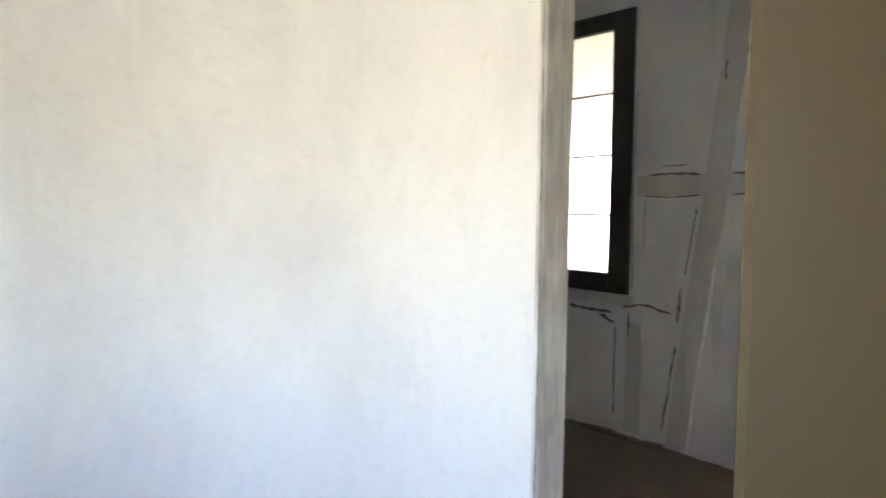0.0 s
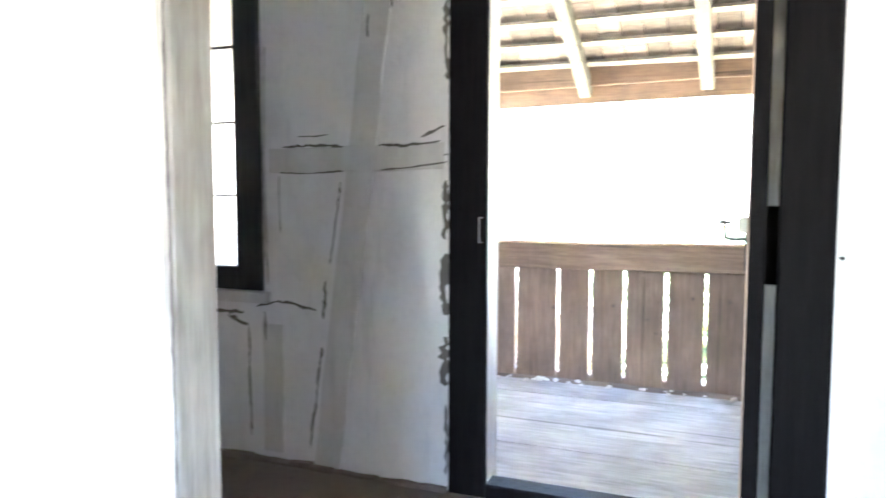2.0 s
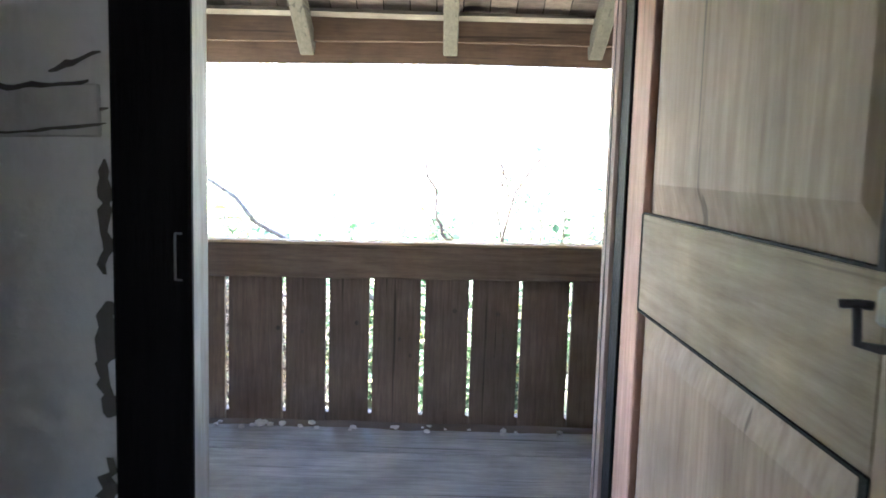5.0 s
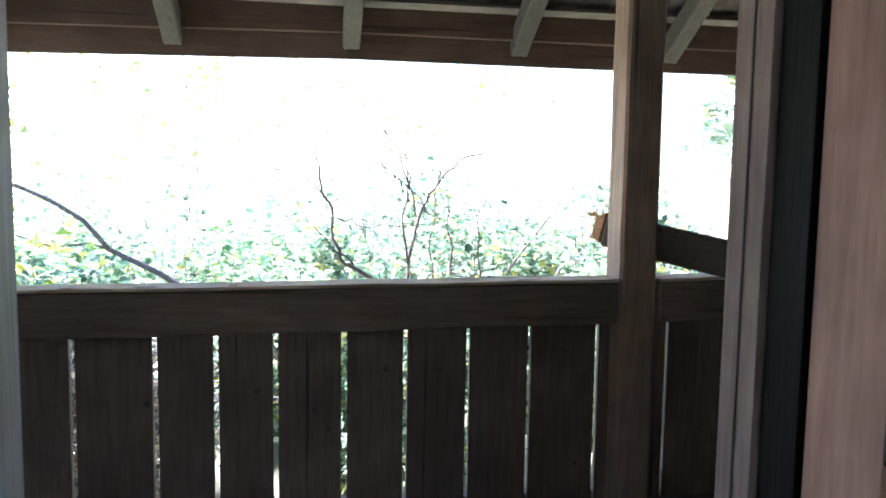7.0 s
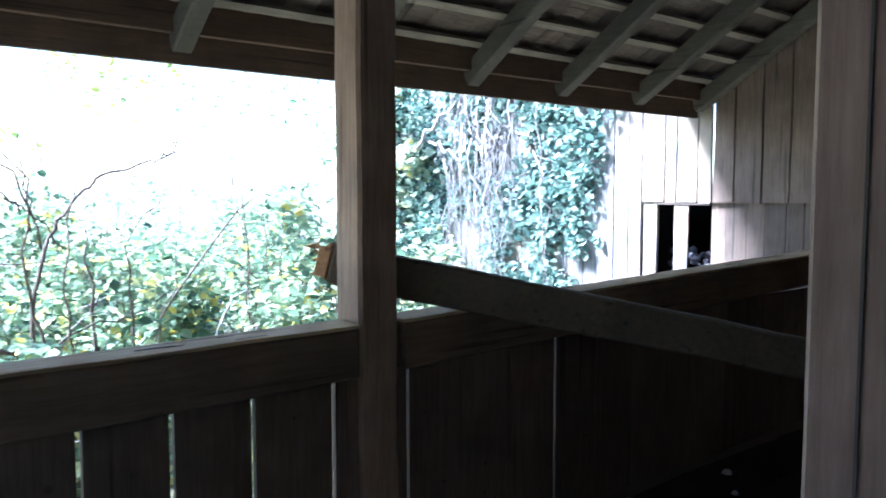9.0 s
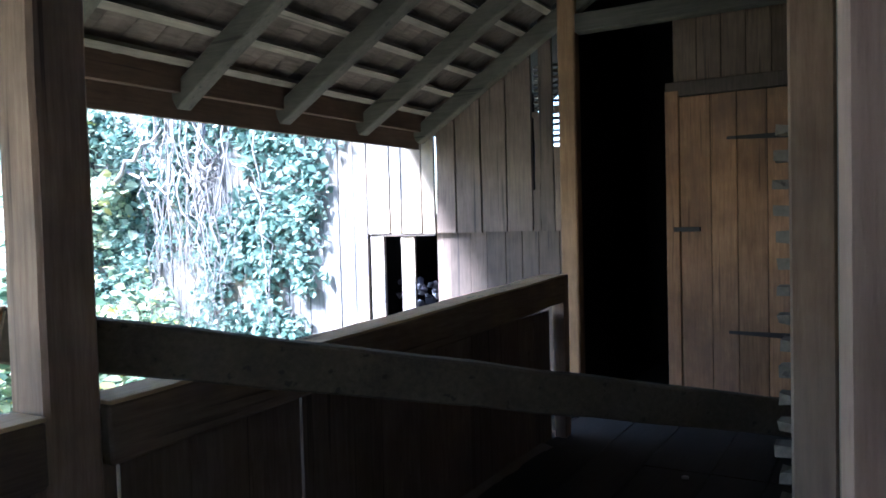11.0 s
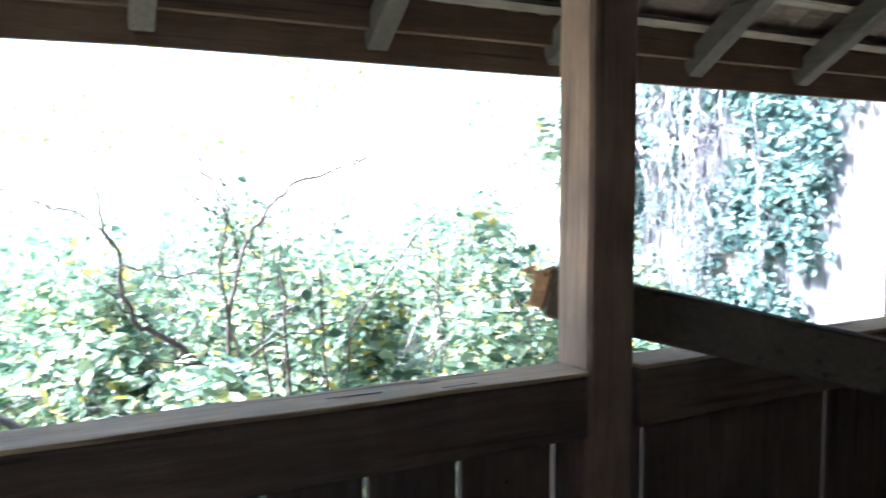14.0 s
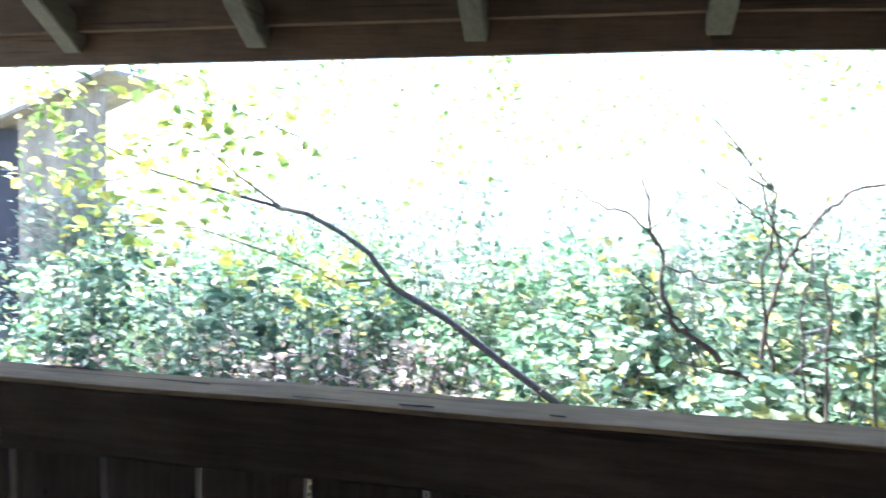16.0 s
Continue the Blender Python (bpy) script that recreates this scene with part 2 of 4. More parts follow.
def tube(bm, pts, r0, r1, sides=7):
    """A round stem through the points, r0 thick at its foot and r1 at its tip."""
    pts = [Vector(p) for p in pts]
    rings = []
    for i, p in enumerate(pts):
        d = (pts[min(i + 1, len(pts) - 1)] - pts[max(i - 1, 0)]).normalized()
        a = d.orthogonal().normalized()
        b = d.cross(a)
        r = r0 + (r1 - r0) * i / (len(pts) - 1)
        rings.append([bm.verts.new(p + (a * math.cos(k * math.tau / sides) + b * math.sin(k * math.tau / sides)) * r) for k in range(sides)])
    for u, v in zip(rings, rings[1:]):
        off = min(range(sides), key=lambda o: sum((u[k].co - v[(k + o) % sides].co).length for k in range(sides)))
        v[:] = v[off:] + v[:off]
        for k in range(sides):
            bm.faces.new((u[k], u[(k + 1) % sides], v[(k + 1) % sides], v[k]))
    bm.faces.new(rings[0][::-1])
    bm.faces.new(rings[-1])
    return bm


def wander(p, q, n, wob):
    p, q = Vector(p), Vector(q)
    return [p.lerp(q, i / n) + (Vector([random.uniform(-wob, wob) for _ in range(3)]) if 0 < i < n else Vector()) for i in range(n + 1)]


def finish(bm, bevel=0.0):
    if bevel:
        bmesh.ops.bevel(bm, geom=bm.edges[:], offset=bevel, segments=1, affect='EDGES', clamp_overlap=True)
    bmesh.ops.recalc_face_normals(bm, faces=bm.faces[:])
    return bm


def mesh_of(name, bm, material, smooth=False):
    me = bpy.data.meshes.new(name)
    bm.to_mesh(me)
    bm.free()
    me.materials.append(material)
    if smooth:
        for p in me.polygons:
            p.use_smooth = True
    return me


def thing(name, base, label, category, group=""):
    ob = new(name)
    ob.empty_display_size = 0.1
    ob.location = base
    return tagged(ob, label, category, group)


def part(name, bm, material, parent, label="", bevel=0.003, smooth=False):
    ob = new(name, mesh_of(name, finish(bm, bevel), material, smooth))
    ob.parent = parent
    if parent.type == 'EMPTY':
        ob.location = -parent.location
    if label:
        ob["label"] = label
    return ob


def block(*b, jit=0.0):
    return box(bmesh.new(), *b, jit=jit)


def setting(name, bm, material, label, category, bevel=0.0):
    return tagged(new(name, mesh_of(name, finish(bm, bevel), material)), label, category, kind="structure")


def single(name, bm, material, label, category, group="", bevel=0.003, smooth=False):
    return tagged(new(name, mesh_of(name, finish(bm, bevel), material, smooth)), label, category, group)


def leaves(name, centres, spread, count, size, material, parent=None, seed=1, flat=0.35, label="", kind=""):
    """Folded leaves scattered round centres (x, y, z, radius factor)."""
    rng = np.random.default_rng(seed)
    c = np.array(centres, float)
    pick = rng.integers(0, len(c), count)
    off = rng.normal(size=(count, 3))
    off /= np.linalg.norm(off, axis=1)[:, None]
    off *= (rng.random(count) ** 0.45)[:, None] * np.array(spread) * c[pick, 3:4]
    pos = c[pick, :3] + off
    axis = rng.normal(size=(count, 3))
    axis[:, 2] *= flat
    axis /= np.linalg.norm(axis, axis=1)[:, None]
    up = rng.normal(size=(count, 3)) * 0.6 + np.array([0.15, 0.1, 0.9])
    side = np.cross(axis, up)
    side /= np.linalg.norm(side, axis=1)[:, None]
    nrm = np.cross(side, axis)
    s = size * rng.uniform(0.4, 1.3, count)[:, None]
    v = np.empty((count, 6, 3))
    v[:, 0] = pos
    v[:, 1] = pos + axis * s * 0.35 + side * s * 0.36 + nrm * s * 0.08
    v[:, 2] = pos + axis * s * 0.75 + side * s * 0.26 + nrm * s * 0.05
    v[:, 3] = pos + axis * s * 1.05 - nrm * s * 0.08
    v[:, 4] = pos + axis * s * 0.75 - side * s * 0.26 + nrm * s * 0.05
    v[:, 5] = pos + axis * s * 0.35 - side * s * 0.36 + nrm * s * 0.08
    base = np.arange(count)[:, None] * 6
    faces = np.concatenate([base + np.array([[0, 1, 2, 3]]), base + np.array([[0, 3, 4, 5]])]).tolist()
    me = bpy.data.meshes.new(name)
    me.from_pydata(v.reshape(-1, 3).tolist(), [], faces)
    me.materials.append(material)
    ob = new(name, me)
    if parent is not None:
        ob.parent = parent
        if parent.type == 'EMPTY':
            ob.location = -parent.location
    if label:
        ob["label"] = label
    if kind:
        ob["kind"] = kind
    return ob


def jagged(bm, x, pts, w, seed, thick=0.004):
    """A ragged vein on a wall at x that follows (y, z) points."""
    rng = random.Random(seed)
    fine = []
    for (y0, z0), (y1, z1) in zip(pts, pts[1:]):
        n = max(2, int(math.hypot(y1 - y0, z1 - z0) / 0.016))
        for i in range(n):
            f = i / n
            fine.append((y0 + (y1 - y0) * f + rng.uniform(-1, 1) * w * 0.45, z0 + (z1 - z0) * f + rng.uniform(-1, 1) * w * 0.45))
    fine.append(pts[-1])
    prev = None
    for i, (y, z) in enumerate(fine):
        k = w * rng.uniform(0.3, 1.0) * (0.35 if i in (0, len(fine) - 1) else 1)
        steep = abs(pts[-1][1] - pts[0][1]) > abs(pts[-1][0] - pts[0][0])
        dy, dz = (k, 0) if steep else (0, k)
        cur = [bm.verts.new((x - thick, y - dy, z - dz)), bm.verts.new((x - thick, y + dy, z + dz))]
        if prev:
            bm.faces.new((prev[0], prev[1], cur[1], cur[0]))
        prev = cur
    return bm


# ---- the house: hall and room ----
W, T = 3.555, 3.975       # inner and outer face of the veranda wall
FLOOR, DECK = -0.045, -0.157

floor = setting("floor", block(-1.6, W, -2.1, 4.6, -0.2, FLOOR), EARTH_FLOOR, "dusty brown bare floor of the abandoned room", "floor")
ceiling = setting("ceiling", block(-1.7, T, -2.2, 4.7, 2.55, 2.68), ROOM_PLASTER, "dingy white plaster ceiling of the room", "ceiling")
bm = bmesh.new()
box(bm, -1.7, -1.6, -2.1, 0.25, FLOOR, 2.55)
box(bm, -1.7, -1.6, 1.25, 4.6, FLOOR, 2.55)
box(bm, -1.7, -1.6, 0.25, 1.25, FLOOR, 0.75)
box(bm, -1.7, -1.6, 0.25, 1.25, 1.65, 2.55)
setting("wall_west", bm, WHITE_PLASTER, "white limewashed hall wall with a window opening", "wall")
setting("wall_north", block(-1.7, T, 4.6, 4.7, -0.2, 2.55), WHITE_PLASTER, "white limewashed side wall of the room", "wall")
setting("wall_south", block(-1.7, T, -2.2, -2.1, -0.2, 2.55), WHITE_PLASTER, "white limewashed side wall of the hall", "wall")

bm = bmesh.new()
box(bm, -1.6, 0.95, 2.32, 2.42, FLOOR, 2.55)
# round corner is invented, shaped so the light falls off gradually
curve = [(0.95 + 0.855 * math.cos(a), 1.465 + 0.855 * math.sin(a)) for a in (math.pi / 2 * k / 24 for k in range(25))]
low = [bm.verts.new((x, y, FLOOR)) for x, y in curve]
high = [bm.verts.new((x, y, 2.55)) for x, y in curve]
for k in range(24):
    bm.faces.new((low[k], high[k], high[k + 1], low[k + 1])).smooth = True
setting("wall_hall_side", bm, HALL_PLASTER, "white limewashed hall wall, corner rounded to grade its shading", "wall")

# partition that ends in a chipped timber edge
setting("wall_partition", block(1.806, 1.895, 1.372, 4.6, FLOOR, 2.55), HALL_PLASTER, "bright white limewashed partition wall, faintly stained", "wall")
trim = setting("trim", block(1.800, 1.902, 1.346, 1.372, FLOOR, 2.55, jit=0.002), EDGE_WHITE, "chipped white painted timber edge of the partition", "trim", 0.005)
part("crack", jagged(bmesh.new(), 1.803, [(1.353, 0.0), (1.350, 0.8), (1.354, 1.6), (1.350, 2.5)], 0.003, 3), CRACK, trim, bevel=0)

# closet front and its side behind the open leaf
setting("wall_closet", block(2.64, 2.76, -2.1, 0.405, FLOOR, 2.55), WHITE_PLASTER, "white limewashed closet wall beside the open door", "wall")
setting("wall_closet_side", block(2.76, W, 0.36, 0.48, FLOOR, 2.55), WHITE_PLASTER, "white limewashed wall behind the open door leaf", "wall")
setting("door_post", block(2.628, 2.76, 0.405, 0.511, FLOOR, 2.55, jit=0.004), DARK_TIMBER_AND_SHADE, "dark tarred timber post at the closet corner", "post", 0.006)

# the wall towards the veranda, round window and door
WY0, WY1, WZ0, WZ1 = 2.47, 3.35, 0.69, 2.12
wall = bmesh.new()
box(wall, W, T, 1.62, WY0, -0.2, 2.55)
box(wall, W, T, WY1, 4.6, -0.2, 2.55)
box(wall, W, T, WY0, WY1, -0.2, WZ0)
box(wall, W, T, WY0, WY1, WZ1, 2.55)
box(wall, W, T, 0.48, 1.62, 2.10, 2.55)
wall_east = setting("wall_east", wall, ROOM_PLASTER, "grey soiled limewashed wall with timbers showing through", "wall")
# brown instead of white here, so less light bounces onto the railing
setting("wall_south_bay", block(W, T - 0.01, -2.2, -0.30, -0.2, 2.68), PLANK_BROWN, "house wall behind the veranda post, brown to cut bounced light", "wall")
setting("wall_east_south", block(W, T - 0.01, -0.30, 0.43, -0.2, 2.55), OUTER_PLASTER, "white limewashed house wall facing the veranda", "wall")
# these two are brown for the same low bounce
setting("wall_upper", block(3.85, T, -5.2, 4.7, 2.68, 4.3), PLANK_BROWN, "upper house wall under the veranda roof", "wall")
setting("wall_house_south", block(W, T - 0.01, -5.0, -2.2, -0.2, 2.68), PLANK_BROWN, "house wall along the veranda, brown to cut bounced light", "wall")


bm = bmesh.new()
beam(bm, (W - 0.001, 1.835, 2.5), (W - 0.001, 2.172, -0.04), 0.118, 0.014, up=(1, 0, 0), steps=14, wob=0.006)
part("brace", bm, BAND_PLASTER, wall_east, "limewash-covered slanting timber brace")
bm = bmesh.new()
beam(bm, (W - 0.001, 1.645, 1.245), (W - 0.001, 2.43, 1.235), 0.10, 0.018, up=(1, 0, 0), steps=10, wob=0.004)
part("cross_timber", bm, BAND_PLASTER, wall_east, "worn horizontal timber under flaking limewash")
bm = bmesh.new()
beam(bm, (W - 0.001, 2.43, 0.55), (W - 0.001, 2.43, 0.0), 0.10, 0.012, up=(1, 0, 0), steps=6, wob=0.004)
part("stud", bm, BAND_PLASTER, wall_east)
for i, (pts, w) in enumerate((
        ([(2.86, 0.595), (2.70, 0.592), (2.574, 0.594)], 0.012),
        ([(2.66, 0.575), (2.60, 0.555), (2.55, 0.54)], 0.016),
        ([(2.50, 0.625), (2.42, 0.645), (2.338, 0.65), (2.27, 0.63), (2.211, 0.623)], 0.008),
        ([(2.545, 0.53), (2.548, 0.30), (2.542, 0.06)], 0.006),
        ([(2.467, 0.60), (2.463, 0.48)], 0.007),
        ([(2.165, 0.745), (2.172, 0.66), (2.176, 0.59)], 0.010),
        ([(2.185, 0.475), (2.21, 0.29), (2.25, 0.04)], 0.007),
        ([(2.085, 1.145), (2.11, 0.98), (2.138, 0.816)], 0.005),
        ([(2.377, 1.172), (2.379, 1.05), (2.374, 0.934)], 0.0035),
        ([(2.283, 1.331), (2.21, 1.328), (2.14, 1.335)], 0.004),
        ([(2.36, 1.288), (2.20, 1.292), (2.072, 1.286)], 0.007),
        ([(2.377, 1.185), (2.25, 1.18), (2.071, 1.189)], 0.004),
        ([(1.919, 1.288), (1.80, 1.285), (1.66, 1.30)], 0.007),
        ([(1.74, 1.315), (1.69, 1.335), (1.64, 1.355)], 0.008),
        ([(1.70, 1.25), (1.66, 1.245), (1.628, 1.25)], 0.010),
        ([(1.904, 1.192), (1.80, 1.20), (1.627, 1.222)], 0.004),
        ([(1.843, 1.845), (1.855, 1.82), (1.862, 1.80)], 0.006),
        ([(1.955, 1.79), (1.962, 1.73), (1.958, 1.70)], 0.007),
        ([(1.635, 1.155), (1.640, 1.03), (1.641, 0.93)], 0.018),
        ([(1.640, 0.88), (1.648, 0.76), (1.640, 0.642)], 0.024),
        ([(1.640, 0.552), (1.645, 0.46), (1.638, 0.368)], 0.022),
        ([(1.637, 0.30), (1.632, 0.18), (1.635, 0.02)], 0.009),
        ([(1.632, 1.95), (1.637, 1.68), (1.630, 1.523)], 0.013),
        ([(2.44, 1.7), (2.45, 1.2), (2.44, 0.72)], 0.004))):
    part("crack", jagged(bmesh.new(), W - (0.012 if w < 0.008 and pts[0][1] > 1 else 0.003), pts, w, 20 + i), CLAY if w > 0.012 else CRACK, wall_east, bevel=0)
bm = bmesh.new()
for i in range(30):
    y = 1.63 + i * 0.1
    box(bm, W - 0.03, W, y, y + 0.105, FLOOR, FLOOR + 0.01 + random.uniform(0, 0.018), jit=0.006)
setting("baseboard", bm, EARTH_FLOOR, "dark earthy ledge along the foot of the wall", "ledge")

# window with dark frame and four rows of panes
win = setting("window_1", block(W - 0.02, W + 0.06, WY0, WY0 + 0.13, WZ0, WZ1), DARK_FRAME, "dark wooden window, overexposed daylight through its panes", "window", 0.004)
part("window_frame", block(W - 0.02, W + 0.06, WY1 - 0.13, WY1, WZ0, WZ1), DARK_FRAME, win)
part("window_frame", block(W - 0.018, W + 0.06, WY0 + 0.13, WY1 - 0.13, WZ0, 0.79), DARK_FRAME, win)
part("window_frame", block(W - 0.018, W + 0.06, WY0 + 0.13, WY1 - 0.13, 2.03, WZ1), DARK_FRAME, win)
for z in (1.09, 1.40, 1.715):
    bm = bmesh.new()
    beam(bm, (W + 0.02, WY0 + 0.13, z), (W + 0.02, WY1 - 0.13, z - 0.004), 0.02, 0.011, steps=5, wob=0.002)
    part("glazing_bar", bm, DARK_FRAME, win, bevel=0)
part("glazing_bar", block(W + 0.01, W + 0.03, 2.93, 2.96, 0.79, 2.03), DARK_FRAME, win, bevel=0)
for z0, z1 in ((0.79, 1.085), (1.095, 1.395), (1.405, 1.71), (1.72, 2.03)):
    for y0, y1 in ((WY0 + 0.13, 2.93), (2.96, WY1 - 0.13)):
        pane = part("pane", block(W + 0.018, W + 0.021, y0, y1, z0, z1), GLASS, win, "dusty old glass pane", bevel=0)
        pane.visible_shadow = False
part("window_sill", block(W - 0.035, W + 0.05, WY0 - 0.03, WY1 + 0.03, WZ0 - 0.05, WZ0 - 0.004, jit=0.004), BAND_PLASTER, win)

# door opening: dark inner post, pale splayed reveal, outer jamb
frame_l = setting("door_frame", block(W - 0.012, W + 0.012, 1.472, 1.625, -0.1, 2.14, jit=0.002), DARK_TIMBER_AND_SHADE, "black-brown timber door frame with a steel keeper", "door frame", 0.006)
bm = bmesh.new()
vs = [bm.verts.new(c) for z in (-0.16, 2.12) for c in ((W + 0.012, 1.476, z), (T + 0.013, 1.578, z), (T + 0.013, 1.66, z), (W + 0.012, 1.63, z))]
for f in ((0, 1, 2, 3), (7, 6, 5, 4), (0, 4, 5, 1), (1, 5, 6, 2), (2, 6, 7, 3), (3, 7, 4, 0)):
    bm.faces.new([vs[i] for i in f])
part("reveal", bm, EDGE_WHITE, frame_l, "whitish weathered wooden reveal")
part("head", block(W - 0.01, T + 0.01, 0.57, 1.46, 2.02, 2.10), DARK_TIMBER_AND_SHADE, frame_l)
part("threshold", block(W - 0.02, W + 0.09, 0.57, 1.48, -0.16, 0.012, jit=0.004), DARK_TIMBER_AND_SHADE, frame_l, "worn dark threshold", 0.008)
keeper = bmesh.new()
beam(keeper, (W - 0.018, 1.50, 0.925), (W - 0.018, 1.50, 1.015), 0.0038, 0.0038, up=(1, 0, 0))
beam(keeper, (W - 0.018, 1.50, 1.015), (W - 0.018, 1.487, 1.015), 0.0038, 0.0038)
beam(keeper, (W - 0.018, 1.50, 0.925), (W - 0.018, 1.487, 0.925), 0.0038, 0.0038)
part("keeper", keeper, STEEL, frame_l, "bent steel latch keeper", bevel=0)
frame_r = setting("door_jamb", block(3.885, T + 0.013, 0.43, 0.585, -0.157, 2.12, jit=0.003), JAMB_WOOD, "purplish brown weathered door jamb, vertically cracked", "door jamb", 0.007)
part("crack", block(3.935, 3.938, 0.5845, 0.5865, -0.1, 2.1), CRACK, frame_r, bevel=0)
# solid black block in place of the gap's shade
part("hinge_stop", block(3.80, 3.884, 0.43, 0.578, -0.157, 2.12), DARK_TIMBER_AND_SHADE, frame_r, "black block for the shaded gap beside the hinges")

# open panelled leaf
LX0, LX1, LY0, LY1, LZ0, LZ1 = 2.63, 3.797, 0.535, 0.572, 0.03, 2.03
leaf = thing("door", (3.797, 0.555, 0.0), "open bleached wooden panel door with black iron lever", "door")
part("stile", block(LX0, 2.785, LY0, LY1, LZ0, LZ1), LEAF_WOOD, leaf)
part("stile", block(3.657, LX1, LY0, LY1, LZ0, LZ1), LINING_WOOD, leaf)
for z0, z1 in ((LZ0, 0.24), (0.872, 1.072), (1.88, LZ1)):
    part("rail", block(2.785, 3.657, LY0 + 0.001, LY1 - 0.001, z0, z1), LEAF_RAIL, leaf)
part("joint", block(3.656, 3.6585, LY1 - 0.004, LY1 + 0.0012, 0.872, 1.072), CRACK, leaf, bevel=0)
for z0, z1 in ((0.24, 0.872), (1.072, 1.88)):
    # raised field with a sloping border; black strips paint the shade of its groove
    pb = bmesh.new()
    ring = [[pb.verts.new((x, y, z)) for x, z in ((2.785 + i, z0 + i), (3.657 - i, z0 + i), (3.657 - i, z1 - i), (2.785 + i, z1 - i))]
            for i, y in ((0.0, LY1 - 0.017), (0.014, LY1 - 0.015), (0.062, LY1 - 0.003))]
    for u, v in zip(ring, ring[1:]):
        for k in range(4):
            pb.faces.new((u[k], u[(k + 1) % 4], v[(k + 1) % 4], v[k]))
    pb.faces.new(ring[-1])
    back = [pb.verts.new((x, LY0 + 0.012, z)) for x, z in ((2.785, z0), (3.657, z0), (3.657, z1), (2.785, z1))]
    for k in range(4):
        pb.faces.new((back[k], back[(k + 1) % 4], ring[0][(k + 1) % 4], ring[0][k]))
    pb.faces.new(back[::-1])
    pan = part("panel", pb, LEAF_WOOD, leaf, "raised door panel with a sloping border", 0)
    part("groove", block(2.785, 2.801, LY1 - 0.012, LY1 + 0.0015, z0, z1), DARK_TIMBER_AND_SHADE, pan, "black strip for the shaded groove beside the stile", 0)
    part("groove", block(2.801, 3.657, LY1 - 0.012, LY1 - 0.001, z0 - 0.001, z0 + 0.0025) if z0 > 1 else block(2.801, 3.657, LY1 - 0.012, LY1 + 0.0012, z1 - 0.0035, z1 + 0.0005), DARK_TIMBER_AND_SHADE, pan, bevel=0)
# thin black sheet paints the shade on the closing edge
part("leaf_edge", block(LX0 - 0.003, LX0, LY0, LY1 - 0.004, LZ0, LZ1), DARK_TIMBER_AND_SHADE, leaf, "closing edge of the leaf, its shade painted black", 0)
lock = part("lock_case", block(2.712, 2.768, LY1, LY1 + 0.020, 1.026, 1.062), EDGE_WHITE, leaf, "pale wooden lock block", 0.004)
part("escutcheon", block(2.700, 2.733, LY1, LY1 + 0.005, 0.945, 1.03), IRON, leaf, "black iron keyhole plate", 0.002)
lev = bmesh.new()
tube(lev, [(2.725, LY1 + 0.003, 1.012), (2.735, LY1 + 0.030, 1.011), (2.742, LY1 + 0.047, 1.014), (2.744, LY1 + 0.049, 1.046)], 0.0045, 0.0045)
tube(lev, [(2.742, LY1 + 0.036, 1.048), (2.744, LY1 + 0.049, 1.049), (2.750, LY1 + 0.062, 1.048)], 0.0045, 0.004)
part("lever", lev, IRON, lock, "black iron lever", bevel=0, smooth=True)
# invented white strips that imitate daylight seen through the gap
for z0, z1 in ((1.08, 2.4), (0.35, 0.88)):
    single("batten", block(3.00, 3.02, 0.5035, 0.5335, FLOOR if z0 < 1 else z0, z1), EDGE_WHITE, "white strip standing in for daylight behind the open door", "batten", "battens behind the door")

# painted leaf close to where the walk begins
pl = thing("hall_door", (1.48, -0.42, 0.0), "beige hall door standing half open, its shade put into the paint", "door")
# paint colour is set far below beige to hold the door's shade
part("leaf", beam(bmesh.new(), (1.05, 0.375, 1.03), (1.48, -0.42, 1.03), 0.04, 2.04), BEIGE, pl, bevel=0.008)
part("handle", tube(bmesh.new(), [(1.42, -0.36, 1.02), (1.385, -0.38, 1.02), (1.37, -0.35, 1.02), (1.33, -0.28, 1.02)], 0.008, 0.008), IRON, pl, bevel=0, smooth=True)


# ---- the veranda ----
deck = setting("veranda_floor", block(W + 0.09, 5.90, -6.34, 5.0, -0.30, DECK - 0.03), DARK_TIMBER_AND_SHADE, "grey weathered plank floor of the veranda", "floor")
edges = (W + 0.09, 3.93, 4.21, 4.50, 4.79, 5.15, 5.45, 5.84)
for a, b in zip(edges, edges[1:]):
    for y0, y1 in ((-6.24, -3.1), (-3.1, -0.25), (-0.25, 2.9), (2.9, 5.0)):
        # planks past the post carry the far end's shade as near-black wood
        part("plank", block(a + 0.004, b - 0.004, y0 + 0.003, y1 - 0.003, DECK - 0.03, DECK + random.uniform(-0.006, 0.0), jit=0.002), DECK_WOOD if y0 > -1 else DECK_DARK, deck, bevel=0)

# not part of the house: added out of view to keep north light off the veranda
setting("wall_veranda_north", block(T, 5.70, 5.0, 5.08, -0.3, 4.2), PLANK_BROWN, "unseen wall added to block daylight from the north", "wall")
railing = thing("railing", (5.80, 0.0, DECK), "brown weathered board railing with a thick worn top rail", "railing")
slits = [4.95, 4.70, 4.42, 4.17, 3.90, 3.64, 3.38, 3.12, 2.86, 2.60, 2.34, 2.058, 1.771, 1.553, 1.335, 1.077, 0.84, 0.591, 0.34, 0.055, -0.25, -0.50, -0.76, -1.01, -1.27, -1.52, -1.80, -2.06, -2.33, -2.60, -2.88, -3.12, -3.37]
wide = {1.077: 0.010, -1.01: 0.008, -0.25: 0.006, 2.058: 0.008, 1.771: 0.008, 1.335: 0.008, 1.553: 0.008, 0.84: 0.006, 0.591: 0.006, 0.34: 0.006}
